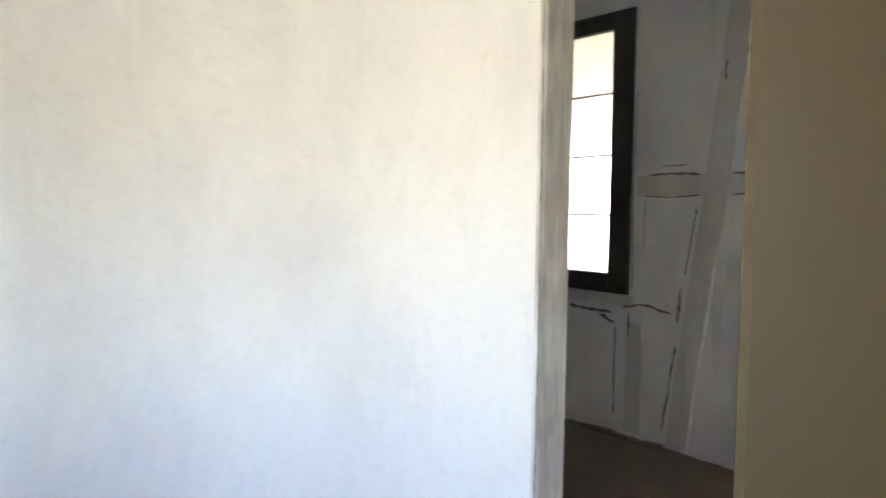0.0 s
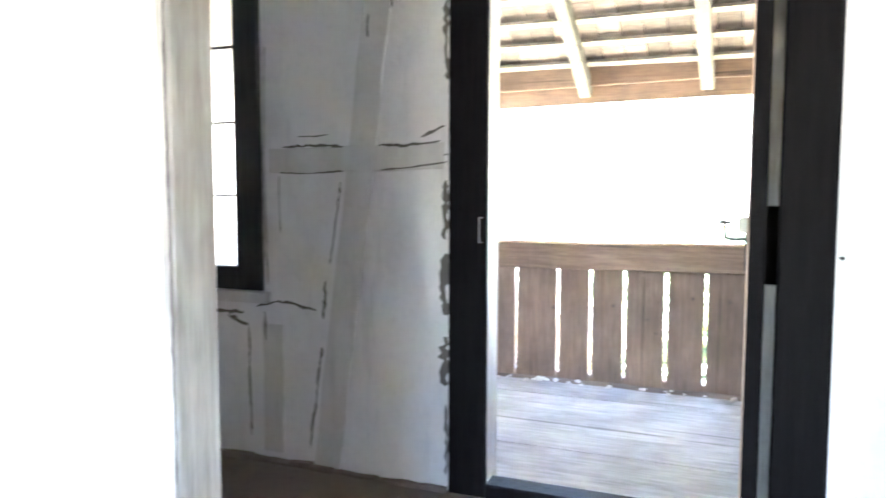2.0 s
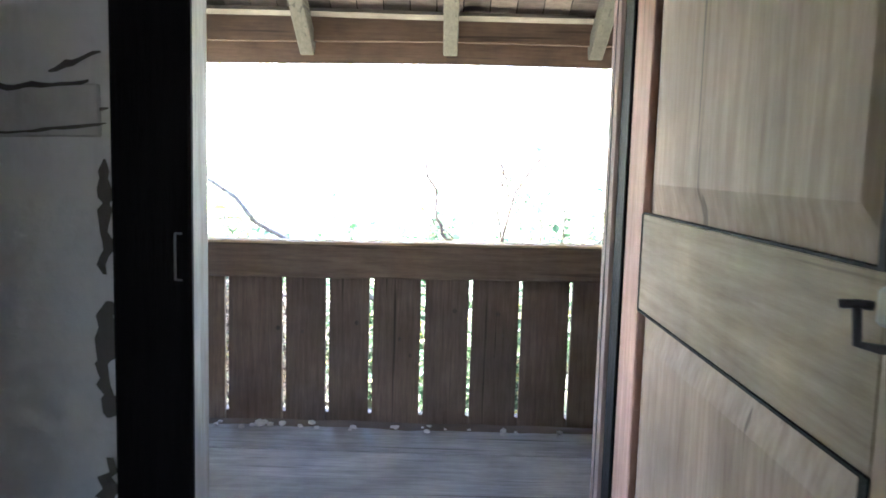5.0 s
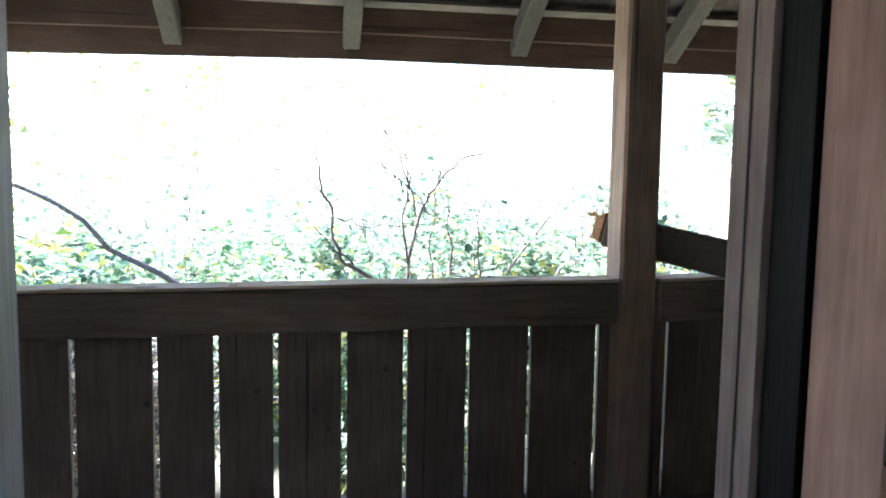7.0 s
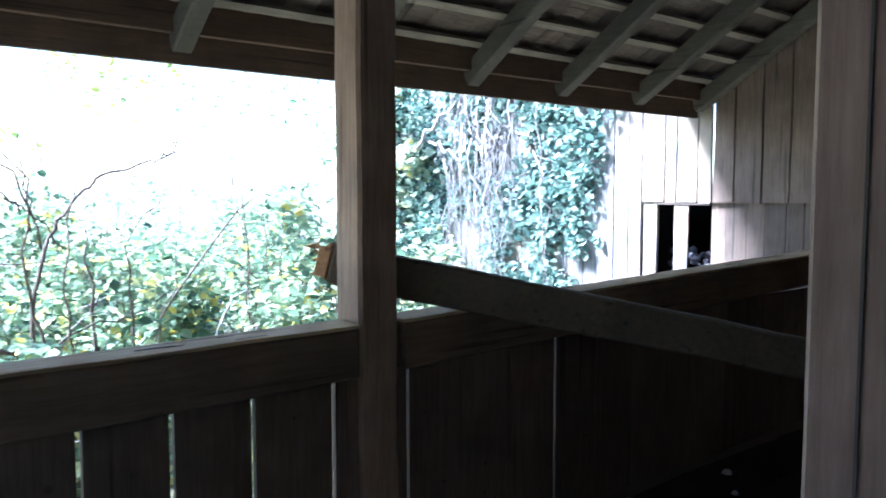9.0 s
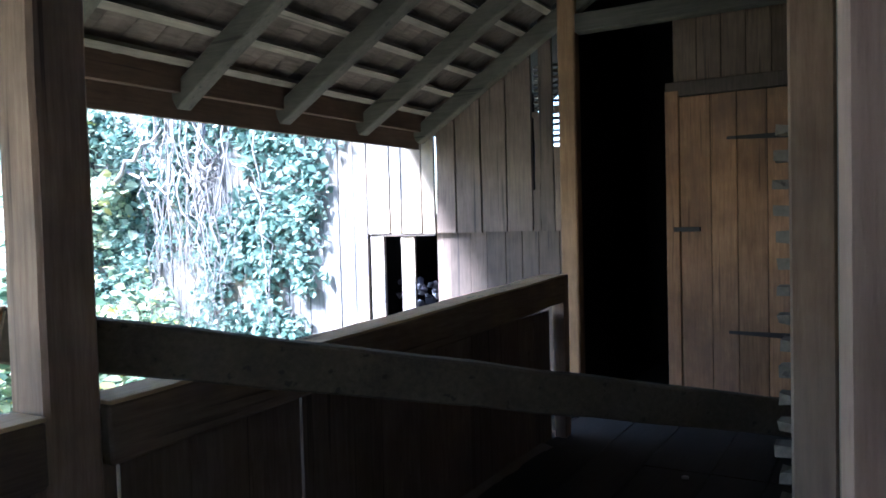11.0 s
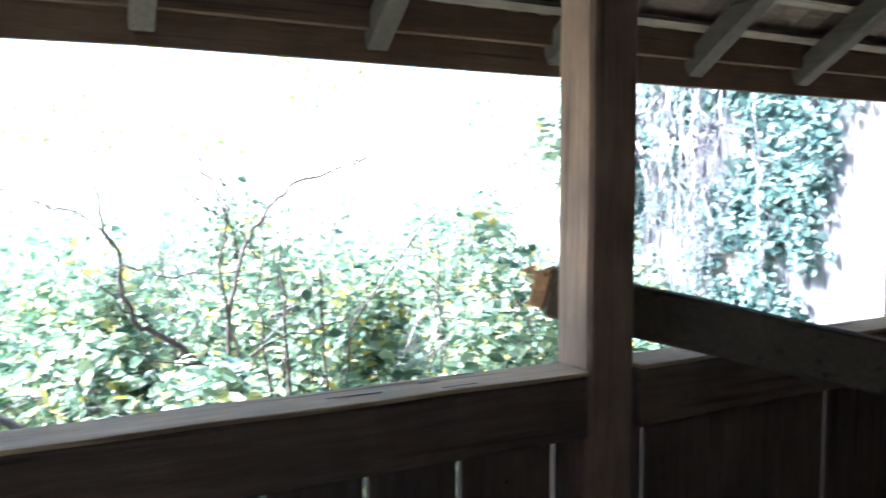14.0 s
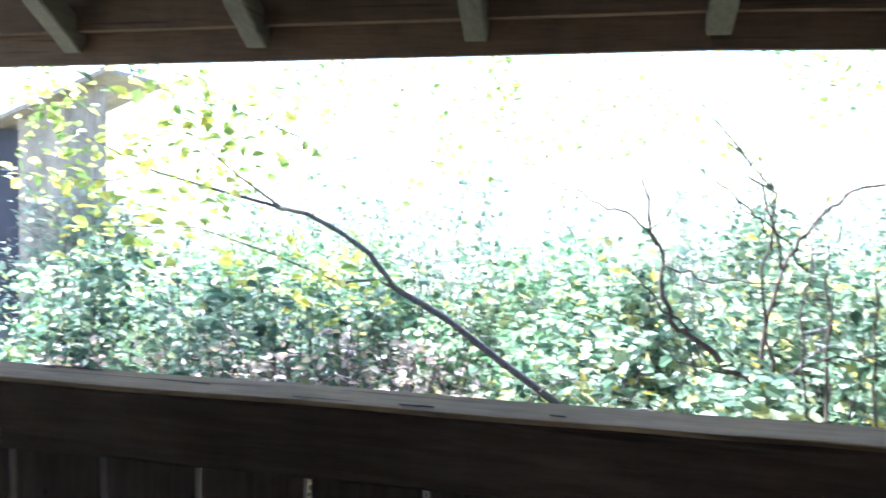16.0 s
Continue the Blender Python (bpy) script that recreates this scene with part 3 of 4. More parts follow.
for hi, lo in zip(slits, slits[1:]):
    g0, g1 = (wide.get(v, 0.006 if v > 0 else 0.0008) + (0.002 if v > 0 else 0.0) for v in (hi, lo))
    brd = part("board", block(5.812, 5.838, lo + g1, hi - g0, DECK - 0.02, 0.66 if hi < 1.4 else 0.61, jit=0.0015), BOARD_WOOD, railing, bevel=0)
    for _ in range(random.randint(0, 2)):
        y, z, r = random.uniform(lo + 0.05, hi - 0.05), random.uniform(0.0, 0.5), random.uniform(0.004, 0.009)
        kn = bmesh.new()
        bmesh.ops.create_circle(kn, cap_ends=True, segments=9, radius=r, matrix=Matrix.Translation((5.8085, y, z)) @ Matrix.Rotation(radians(-90), 4, 'Y') @ Matrix.Diagonal((1.3, 1, 1, 1)))
        part("knot", kn, TWIG, brd, bevel=0)
for y, z in ((1.405, 0.366), (0.918, 0.44), (1.80, 0.33), (0.70, 0.43)):
    kn = bmesh.new()
    bmesh.ops.create_circle(kn, cap_ends=True, segments=10, radius=0.012, matrix=Matrix.Translation((5.8075, y, z)) @ Matrix.Rotation(radians(-90), 4, 'Y'))
    part("knot", kn, TWIG, railing, bevel=0)
bm = bmesh.new()
beam(bm, (5.775, 5.0, 0.65), (5.775, 0.012, 0.702), 0.135, 0.165, steps=24, wob=0.003)
part("top_rail", bm, RAIL_WOOD, railing, bevel=0.008)
bm = bmesh.new()
beam(bm, (5.785, -0.165, 0.70), (5.785, -3.42, 0.79), 0.13, 0.165, steps=14, wob=0.003)
part("top_rail", bm, RAIL_WOOD, railing, bevel=0.008)
# worn top faces, paler than the rail also to stand for daylight on them
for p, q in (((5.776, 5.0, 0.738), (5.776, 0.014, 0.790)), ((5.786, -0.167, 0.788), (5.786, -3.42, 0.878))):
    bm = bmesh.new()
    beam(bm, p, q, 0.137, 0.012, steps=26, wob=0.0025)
    cap = part("weathered_cap", bm, CAP_WOOD, railing, "weathered, finely cracked top face, daylight put into its pale colour", 0.002)
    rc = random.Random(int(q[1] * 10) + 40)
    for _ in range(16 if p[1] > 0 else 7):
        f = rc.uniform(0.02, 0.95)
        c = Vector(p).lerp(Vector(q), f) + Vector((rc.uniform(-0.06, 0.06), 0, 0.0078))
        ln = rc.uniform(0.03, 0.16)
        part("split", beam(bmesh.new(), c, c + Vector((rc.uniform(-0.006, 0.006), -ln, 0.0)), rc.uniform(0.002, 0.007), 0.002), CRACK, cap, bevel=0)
part("foot_rail", block(5.838, 5.90, -3.4, 5.0, DECK - 0.1, DECK + 0.05), BOARD_WOOD, railing)
part("end_post", block(5.72, 5.80, -3.48, -3.39, DECK, 0.88, jit=0.003), POST_WOOD, railing)

bm = bmesh.new()
beam(bm, (5.805, -0.078, DECK), (5.81, -0.075, 3.0), 0.155, 0.155, up=(0, 1, 0), steps=16, wob=0.003)
single("post", bm, POST_WOOD, "square worn timber post carrying the veranda roof", "post", "veranda posts", 0.012)
bm = bmesh.new()
beam(bm, (5.805, 4.45, DECK), (5.81, 4.45, 3.0), 0.155, 0.155, up=(0, 1, 0), steps=10, wob=0.003)
single("post", bm, POST_WOOD, "square worn timber post at the veranda's far bay", "post", "veranda posts", 0.012)

bar = thing("barrier_beam", (5.0, -1.3, 0.66), "grey squared beam leaning slanting across the veranda", "beam")
bm = bmesh.new()
beam(bm, (5.965, -0.03, 0.978), (4.02, -2.52, 0.335), 0.085, 0.145, steps=14, wob=0.004, taper=0.95)
part("timber", bm, BEAM_WOOD, bar, bevel=0.008)
bm = bmesh.new()
beam(bm, (5.966, -0.028, 0.978), (5.995, 0.008, 0.99), 0.08, 0.135, steps=4, wob=0.012, taper=0.7)
part("broken_end", bm, FRESH_END, bar, "splintered orange fresh break", 0.006)
rs = random.Random(17)
for k in range(6):
    o = Vector((rs.uniform(-0.03, 0.03), rs.uniform(-0.03, 0.03), rs.uniform(-0.05, 0.06)))
    p = Vector((5.985, 0.0, 0.98)) + o
    part("splinter", beam(bmesh.new(), p, p + Vector((0.03, 0.04, rs.uniform(-0.01, 0.03))) * rs.uniform(0.3, 0.8), 0.014, 0.020, taper=0.2), FRESH_END, bar, bevel=0)
single("prop", block(4.02, 4.05, -2.64, -2.60, DECK, 0.52, jit=0.003), PLANK_PALE, "short pale upright batten propped against the house wall", "batten")

# roof over the veranda
SL, EX, EZ = 0.615, 7.436, 1.884
ANG = math.atan(SL)
CA, SA = math.cos(ANG), math.sin(ANG)
roof = thing("veranda_roof", (5.8, 0.0, 3.0), "open timber lean-to roof with old clay tiles", "roof")
rafter_y = [5.85, 4.85, 3.90, 2.96, 1.955, 0.972, -0.025, -0.985, -1.905, -2.745, -3.615, -4.43]
for y in rafter_y:
    sag = max(0.0, y - 1.0) * 0.02
    bm = bmesh.new()
    lx, lz = 3.97, EZ + (EX - 3.97) * SL
    beam(bm, (EX + 0.0, y, EZ + 0.065 / CA - sag), (lx, y, lz + 0.065 / CA), 0.10, 0.13, steps=10, wob=0.004)
    part("rafter", bm, RAFTER_WOOD, roof, bevel=0.008)
for y0, y1, d0, d1 in ((-4.46, 1.0, 0.0, 0.0), (1.0, 6.6, 0.0, 0.11)):
    part("fascia", beam(bmesh.new(), (EX + 0.013, y0, 1.94 - d0), (EX + 0.013, y1, 1.94 - d1), 0.034, 0.16, steps=6, wob=0.002), FASCIA_WOOD, roof)
    part("fascia", beam(bmesh.new(), (EX - 0.05, y0, 2.085 - d0), (EX - 0.05, y1, 2.085 - d1), 0.05, 0.17, steps=6, wob=0.002), FASCIA_WOOD, roof)


def on_roof(s, lift, y):
    """A place s metres up the slope from the eave, lifted off the rafters' tops."""
    top = 0.13 + lift
    return Vector((EX - s * CA + top * SA, y, EZ + s * SA + top * CA))


part("eave_board", beam(bmesh.new(), on_roof(0.06, 0.012, 6.6), on_roof(0.06, 0.012, -4.46), 0.16, 0.022, up=(SA, 0, CA)), FASCIA_WOOD, roof)
for i in range(1, 13):
    s = 0.02 + i * 0.255
    bm = bmesh.new()
    beam(bm, on_roof(s, 0.016, 6.6), on_roof(s, 0.016, -4.46), 0.052, 0.03, up=(SA, 0, CA), steps=12, wob=0.004)
    part("batten", bm, BATTEN_WOOD, roof, bevel=0)
# unseen slab added over the tiles to shut out light
part("sheathing", beam(bmesh.new(), on_roof(-0.1, 0.13, 0.13), on_roof(4.3, 0.13, 0.13), 12.95, 0.02, up=(SA, 0, CA)), DARK_TIMBER_AND_SHADE, roof, bevel=0)
part("wall_plate", block(3.975, 4.09, -4.6, 5.0, EZ + (EX - 4.0) * SL - 0.20, EZ + (EX - 4.0) * SL - 0.05), RAFTER_WOOD, roof)

# end of the veranda: ochre post, passage with painted-in shade, plank wall with a ledged door
single("post", block(5.965, 6.10, -4.46, -4.33, DECK, 2.90, jit=0.006), OCHRE_POST, "ochre-brown rough post at the end of the veranda", "post", "veranda posts", 0.012)
end_wall = setting("wall_end", block(T, 5.40, -5.06, -5.0, DECK, 2.95), DARK_TIMBER_AND_SHADE, "dark plank wall closing the veranda's end", "wall")
for i in range(8):
    x0 = T + i * 0.178
    part("plank", block(x0 + 0.003, x0 + 0.175, -5.0, -4.978, 2.19, 2.94, jit=0.002), BOARD_WOOD, end_wall, bevel=0)
for x0, x1 in ((T, 4.22), (4.225, 4.47)):
    part("plank", block(x0, x1, -5.0, -4.978, DECK, 2.19), PLANK_BROWN, end_wall, bevel=0)
# the passage's shade is put into its near-black surfaces
setting("wall_passage", block(5.40, 6.3, -6.35, -6.25, -0.3, 3.2), DARK_TIMBER_AND_SHADE, "back wall of the passage, its shade painted near-black", "wall")
setting("wall_passage_side", block(6.03, 6.10, -6.25, -4.52, -0.3, 3.2), DARK_TIMBER_AND_SHADE, "side of the passage, its shade painted near-black", "wall")
setting("wall_passage_inner", block(5.33, 5.40, -6.25, -5.06, -0.3, 3.2), DARK_TIMBER_AND_SHADE, "side of the passage, its shade painted near-black", "wall")
setting("passage_floor", block(5.84, 6.10, -6.3, -4.0, -0.3, DECK - 0.004), DARK_TIMBER_AND_SHADE, "floor of the passage, its shade painted near-black", "floor")
# added cover that stops sky leaking in from above
setting("passage_ceiling", block(T, 6.3, -6.35, -4.5, 2.95, 3.02), DARK_TIMBER_AND_SHADE, "near-black ceiling added to keep the sky out of the passage", "ceiling")
setting("passage_lintel", block(T, 6.0, -4.46, -4.34, 2.62, 2.76, jit=0.004), RAFTER_WOOD, "grey tie beam over the veranda's end", "beam", 0.008)
ed = thing("plank_door", (4.95, -4.96, DECK), "closed brown ledged plank door with iron strap hinges", "door")
part("door_frame", block(5.355, 5.455, -4.985, -4.93, DECK, 2.2), DOOR_BROWN, ed)
part("door_frame", block(4.47, 4.52, -4.985, -4.93, DECK, 2.2), DOOR_BROWN, ed)
part("door_frame", block(4.47, 5.455, -4.987, -4.945, 2.16, 2.27), PLANK_BROWN, ed)
xs = (4.525, 4.72, 4.93, 5.12, 5.35)
for a, b in zip(xs, xs[1:]):
    part("plank", block(a + 0.003, b - 0.003, -4.975, -4.945 + random.uniform(0, 0.006), DECK + 0.03, 2.15, jit=0.002), DOOR_BROWN, ed, bevel=0)
for z in (0.33, 1.80):
    bm = bmesh.new()
    beam(bm, (4.53, -4.935, z), (5.0, -4.935, z + 0.01), 0.008, 0.045, steps=4, taper=0.5)
    part("strap_hinge", bm, IRON, ed, "rusty iron strap hinge", 0)
part("latch", block(5.20, 5.40, -4.945, -4.925, 1.11, 1.145, jit=0.003), IRON, ed, "rusty iron latch bar")

# post and lath ends on the house wall south of the door
lp = thing("wall_post", (4.08, -0.80, DECK), "brown timber post with broken lath ends on the house wall", "post")
part("post", block(4.060, 4.155, -0.88, -0.78, DECK, 2.6, jit=0.003), POST_WOOD, lp, bevel=0.006)
for i in range(15):
    z = 0.55 + i * 0.062
    part("lath_end", block(4.155, 4.185 + random.uniform(-0.008, 0.008), -0.86, -0.80, z, z + 0.018 + random.uniform(0, 0.01), jit=0.003), BATTEN_WOOD, lp, bevel=0)
part("pale_strip", block(4.010, 4.035, -0.40, -0.36, DECK, 2.5, jit=0.003), PLANK_PALE, lp)
nb = bmesh.new()
tube(nb, [(2.64, 0.397, 0.985), (2.615, 0.394, 0.985), (2.612, 0.393, 0.987)], 0.003, 0.004, 6)
single("nail", nb, IRON, "bent black nail at the edge of the limewash", "nail", bevel=0)
hk = single("wall_hook", beam(bmesh.new(), (3.972, 0.22, 1.46), (3.985, 0.12, 1.53), 0.016, 0.02), IRON, "black iron hook on the limewashed wall", "hook")

# rubble at the foot of the railing
rng = random.Random(8)
for i in range(46):
    y = rng.uniform(0.2, 2.2) if i < 32 else rng.uniform(-3.2, 0.0)
    x = rng.uniform(5.70, 5.79) if i < 32 else rng.uniform(4.7, 5.75)
    r = rng.uniform(0.009, 0.03 if i % 4 == 0 else 0.019)
    bm = bmesh.new()
    bmesh.ops.create_icosphere(bm, subdivisions=1, radius=r)
    for v in bm.verts:
        v.co *= rng.uniform(0.7, 1.25)
        v.co.z *= 0.65
    ob = single("rubble_piece", bm, STONE, "pale lump of fallen plaster on the veranda floor", "rubble", "rubble along the railing", 0)
    ob.location = (x, y, DECK + r * 0.42)

# crumbled dirt swept against the boards
bm = bmesh.new()
rows = []
for i in range(97):
    y = -3.2 + i * 0.07
    h = 0.010 + 0.016 * abs(noise.noise((y * 3.1, 2.0, 0))) + 0.008 * abs(noise.noise((y * 14, 5.0, 0)))
    d = 0.07 + 0.05 * noise.noise((y * 2.3, 9.0, 0)) + 0.02 * noise.noise((y * 11, 3.0, 0))
    rows.append([bm.verts.new((5.811, y, DECK - 0.006)), bm.verts.new((5.811, y, DECK + h)), bm.verts.new((5.811 - d * 0.45, y, DECK + h * 0.7)), bm.verts.new((5.811 - d, y, DECK - 0.006))])
for a, b in zip(rows, rows[1:]):
    for k in range(4):
        bm.faces.new((a[k], a[(k + 1) % 4], b[(k + 1) % 4], b[k]))
bm.faces.new(rows[0])
bm.faces.new(rows[-1][::-1])
single("dirt", bm, EARTH_FLOOR, "low ridge of crumbled brown dirt along the railing boards", "dirt", bevel=0)

# ---- the barn beyond the veranda ----
BY = -4.50
barn = thing("barn", (8.2, -5.0, -1.3), "weathered silver-grey plank barn, partly overgrown with ivy", "barn")
# black panels added to keep daylight out of the plank gaps
part("backing", block(8.08, 12.4, BY - 0.12, BY - 0.06, -1.3, 3.6), DARK_TIMBER_AND_SHADE, barn, bevel=0)
part("backing", block(6.42, 7.15, BY - 0.12, BY - 0.06, -1.3, 2.25), DARK_TIMBER_AND_SHADE, barn, bevel=0)
# the inside's darkness is painted: a near-black box
bm = bmesh.new()
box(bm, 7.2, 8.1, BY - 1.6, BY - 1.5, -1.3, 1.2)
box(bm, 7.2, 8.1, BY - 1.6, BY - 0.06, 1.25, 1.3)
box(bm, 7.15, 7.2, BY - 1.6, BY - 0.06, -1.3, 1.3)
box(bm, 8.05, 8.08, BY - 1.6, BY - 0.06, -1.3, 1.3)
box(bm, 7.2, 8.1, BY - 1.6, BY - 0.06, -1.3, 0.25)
part("shed_interior", bm, DARK_TIMBER_AND_SHADE, barn, "barn inside behind the window, its darkness painted black", 0)
rng = random.Random(5)


def barn_plank(x0, x1, low, top, material, proud=0.0, tilt=0.0):
    """One slightly bowed and twisted upright board."""
    bm = bmesh.new()
    prev = None
    n = 5
    bow, twist = rng.uniform(-0.006, 0.006), rng.uniform(-0.008, 0.008)
    for i in range(n + 1):
        f = i / n
        z = low + (top - low) * f
        sx = bow * math.sin(math.pi * f) + tilt * f
        w = rng.uniform(-0.003, 0.003)
        y = BY + proud
        cur = [bm.verts.new((x0 + sx - w, y - 0.03, z)), bm.verts.new((x1 + sx + w, y - 0.03, z)),
               bm.verts.new((x1 + sx + w, y - twist * f, z)), bm.verts.new((x0 + sx - w, y + twist * f, z))]
        if prev:
            for k in range(4):
                bm.faces.new((prev[k], prev[(k + 1) % 4], cur[(k + 1) % 4], cur[k]))
        else:
            bm.faces.new(cur[::-1])
        prev = cur
    bm.faces.new(prev)
    return part("plank", bm, material, barn, bevel=0)


def under_roof(x):
    return EZ + (EX - x) * SL + 0.26


# gable boards with two open slits high up
for x0, x1, low in ((6.10, 6.146, 1.14), (6.146, 6.214, 1.14), (6.214, 6.330, 1.14), (6.400, 6.622, 1.14), (6.630, 6.855, 1.14), (6.862, 7.095, 1.14), (7.105, 7.295, 1.14),
                    (7.308, 7.435, 1.14), (7.447, 7.652, 1.14), (7.664, 7.775, 1.14), (7.787, 8.02, 1.14)):
    top = under_roof(x0) if x1 < EX else 3.3
    if x0 == 6.146:
        top = 1.80
    # same wall throughout: the roof's shade is put into the browner boards
    barn_plank(x0 + 0.003, x1 - 0.003, low + rng.uniform(-0.008, 0.004), top, PLANK_PALE if x0 > 7.2 else PLANK_BROWN, rng.uniform(0, 0.012))
barn_plank(6.333, 6.397, 1.14, 1.47, PLANK_BROWN)
barn_plank(6.333, 6.378, 1.47, 2.04, PLANK_BROWN)
barn_plank(6.333, 6.392, 2.04, 2.085, PLANK_BROWN)
barn_plank(6.149, 6.211, 2.07, 2.12, PLANK_BROWN)
for k in range(14):
    z = 1.84 + k * 0.047
    part("slat", block(6.13, 6.42, BY - 0.13, BY - 0.115, z, z + 0.014 + rng.uniform(0, 0.01), jit=0.002), PLANK_PALE, barn, bevel=0)
x = 8.03
while x < 11.9:
    w = rng.uniform(0.13, 0.20)
    barn_plank(x, x + w - 0.013, -1.3, 3.3, PLANK_PALE, rng.uniform(0, 0.012))
    x += w
x = 6.05
while x < 7.30:
    w = min(rng.uniform(0.14, 0.2), 7.325 - x)
    part("plank", block(x, x + w - 0.005, BY - 0.06, BY - 0.035, -1.3, 1.15, jit=0.002), PLANK_BROWN, barn, bevel=0)
    x += w
part("plank", block(7.875, 8.02, BY - 0.055, BY - 0.02, -1.3, 1.16, jit=0.002), PLANK_PALE, barn, bevel=0)
bw = part("window_frame", block(7.325, 7.872, BY - 0.05, BY + 0.0, 1.115, 1.138), PLANK_BROWN, barn)
part("mullion", block(7.545, 7.685, BY - 0.05, BY - 0.015, 0.3, 1.115, jit=0.002), PLANK_PALE, bw)
part("window_sill", block(7.325, 7.872, BY - 0.05, BY + 0.02, 0.30, 0.36), PLANK_PALE, bw)
for i in range(30):
    bm = bmesh.new()
    r = rng.uniform(0.025, 0.06)
    bmesh.ops.create_icosphere(bm, subdivisions=1, radius=r)
    for v in bm.verts:
        v.co *= rng.uniform(0.6, 1.4)
    ob = single("sack", bm, JUNK_PALE if i % 4 == 1 else JUNK_AND_DOORWAY_DARK, "crumpled heap of old sacking inside the barn", "clutter", "clutter in the barn", 0)
    ob.location = (rng.uniform(7.3, 7.95), rng.uniform(BY - 0.6, BY - 0.18), 0.25 + r * 0.5 + rng.uniform(0, 0.42))
part("roof", beam(bmesh.new(), (9.3, BY + 0.3, 3.25), (9.3, BY - 3.0, 5.0), 6.3, 0.08), TILE, barn, bevel=0)

# ---- outdoors ----
bm = bmesh.new()
n = 44
grid = {}
for i in range(n + 1):
    for j in range(n + 1):
        u, v = (i / n - 0.5) * 2, (j / n - 0.5) * 2
        x, y = 8 + math.copysign(abs(u) ** 2.4, u) * 900, math.copysign(abs(v) ** 2.4, v) * 900
        rise = max(0.0, min(1.0, (x - 11) / 30)) * 3.0
        grid[i, j] = bm.verts.new((x, y, -1.35 + rise + noise.noise((x * 0.4, y * 0.4, 0)) * 0.18))
for i in range(n):
    for j in range(n):
        bm.faces.new((grid[i, j], grid[i + 1, j], grid[i + 1, j + 1], grid[i, j + 1]))
setting("ground", bm, GROUND, "leaf-strewn overgrown ground rising behind the house", "ground")


def ground_z(x, y):
    return -1.35 + max(0.0, min(1.0, (x - 11) / 30)) * 3.0


def bush(x, y, top, r, count, size, material, seed, label, group="bramble thicket", stems=6):
    rs = random.Random(seed)
    gz = ground_z(x, y) - 0.1
    ob = thing("bush", (x, y, gz), label, "bush", group)
    tips = []
    for _ in range(stems):
        a, d = rs.uniform(0, math.tau), rs.uniform(0.2, 1.0) * r
        tip = Vector((x + math.cos(a) * d, y + math.sin(a) * d, gz + (top - gz) * rs.uniform(0.55, 1.0)))
        foot = Vector((x + math.cos(a) * d * 0.2, y + math.sin(a) * d * 0.2, gz))
        random.seed(seed + len(tips))
        part("stem", tube(bmesh.new(), wander(foot, tip, 6, 0.06), 0.014, 0.004, 5), BARK, ob, bevel=0, smooth=True)
        for k in range(5):
            f = 0.3 + 0.7 * k / 4
            p = foot.lerp(tip, f)
            tips.append((p.x, p.y, p.z, rs.uniform(0.6, 1.1)))
    for k in range(5):
        random.seed(seed * 7 + k)
        a, d = rs.uniform(0, math.tau), rs.uniform(0.3, 1.0) * r
        foot = Vector((x + math.cos(a) * d * 0.6, y + math.sin(a) * d * 0.6, gz + (top - gz) * 0.55))
        tip = foot + Vector((rs.uniform(-0.3, 0.3), rs.uniform(-0.35, 0.35), (top - gz) * 0.45 + rs.uniform(0.05, 0.32)))
        part("bare_twig", tube(bmesh.new(), wander(foot, tip, 6, 0.04), 0.007, 0.002, 4), TWIG, ob, "thin bare brown twig" if k == 0 else "", bevel=0, smooth=True)
    for k in range(6):
        # arching pale canes that lie over the leaves
        random.seed(seed * 11 + k)
        a, d = rs.uniform(0, math.tau), rs.uniform(0.5, 1.1) * r
        foot = Vector((x - d * rs.uniform(0.2, 0.9), y + math.sin(a) * d, gz + (top - gz) * rs.uniform(0.4, 0.8)))
        run, rise = rs.choice((-1, 1)) * rs.uniform(0.35, 0.9), rs.uniform(0.05, 0.35)
        cane = [foot + Vector((rs.uniform(-0.1, 0.1) * f, run * f, rise * math.sin(f * 2.6) + rs.uniform(-0.02, 0.02))) for f in (0, 0.2, 0.4, 0.6, 0.8, 1.0)]
        part("cane", tube(bmesh.new(), cane, 0.006, 0.002, 4), PALE_VINE if k % 3 else TWIG, ob, "pale dry arching cane" if k == 0 else "", bevel=0, smooth=True)
    leaves("crown", tips, (r * 0.42, r * 0.42, r * 0.34), count, size, material, ob, seed)
    return ob


rs = random.Random(11)
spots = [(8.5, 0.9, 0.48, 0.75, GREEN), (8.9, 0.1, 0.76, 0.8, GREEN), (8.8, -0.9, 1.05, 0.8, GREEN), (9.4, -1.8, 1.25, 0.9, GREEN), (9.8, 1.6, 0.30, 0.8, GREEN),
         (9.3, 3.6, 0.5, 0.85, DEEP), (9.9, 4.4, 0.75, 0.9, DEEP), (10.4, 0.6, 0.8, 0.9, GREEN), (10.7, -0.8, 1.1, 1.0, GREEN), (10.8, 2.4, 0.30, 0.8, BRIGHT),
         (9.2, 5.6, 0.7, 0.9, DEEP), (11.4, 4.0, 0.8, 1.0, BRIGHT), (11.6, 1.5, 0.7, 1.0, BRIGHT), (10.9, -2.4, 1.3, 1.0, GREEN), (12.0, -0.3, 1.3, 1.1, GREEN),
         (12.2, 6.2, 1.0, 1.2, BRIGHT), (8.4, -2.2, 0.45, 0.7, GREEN)]
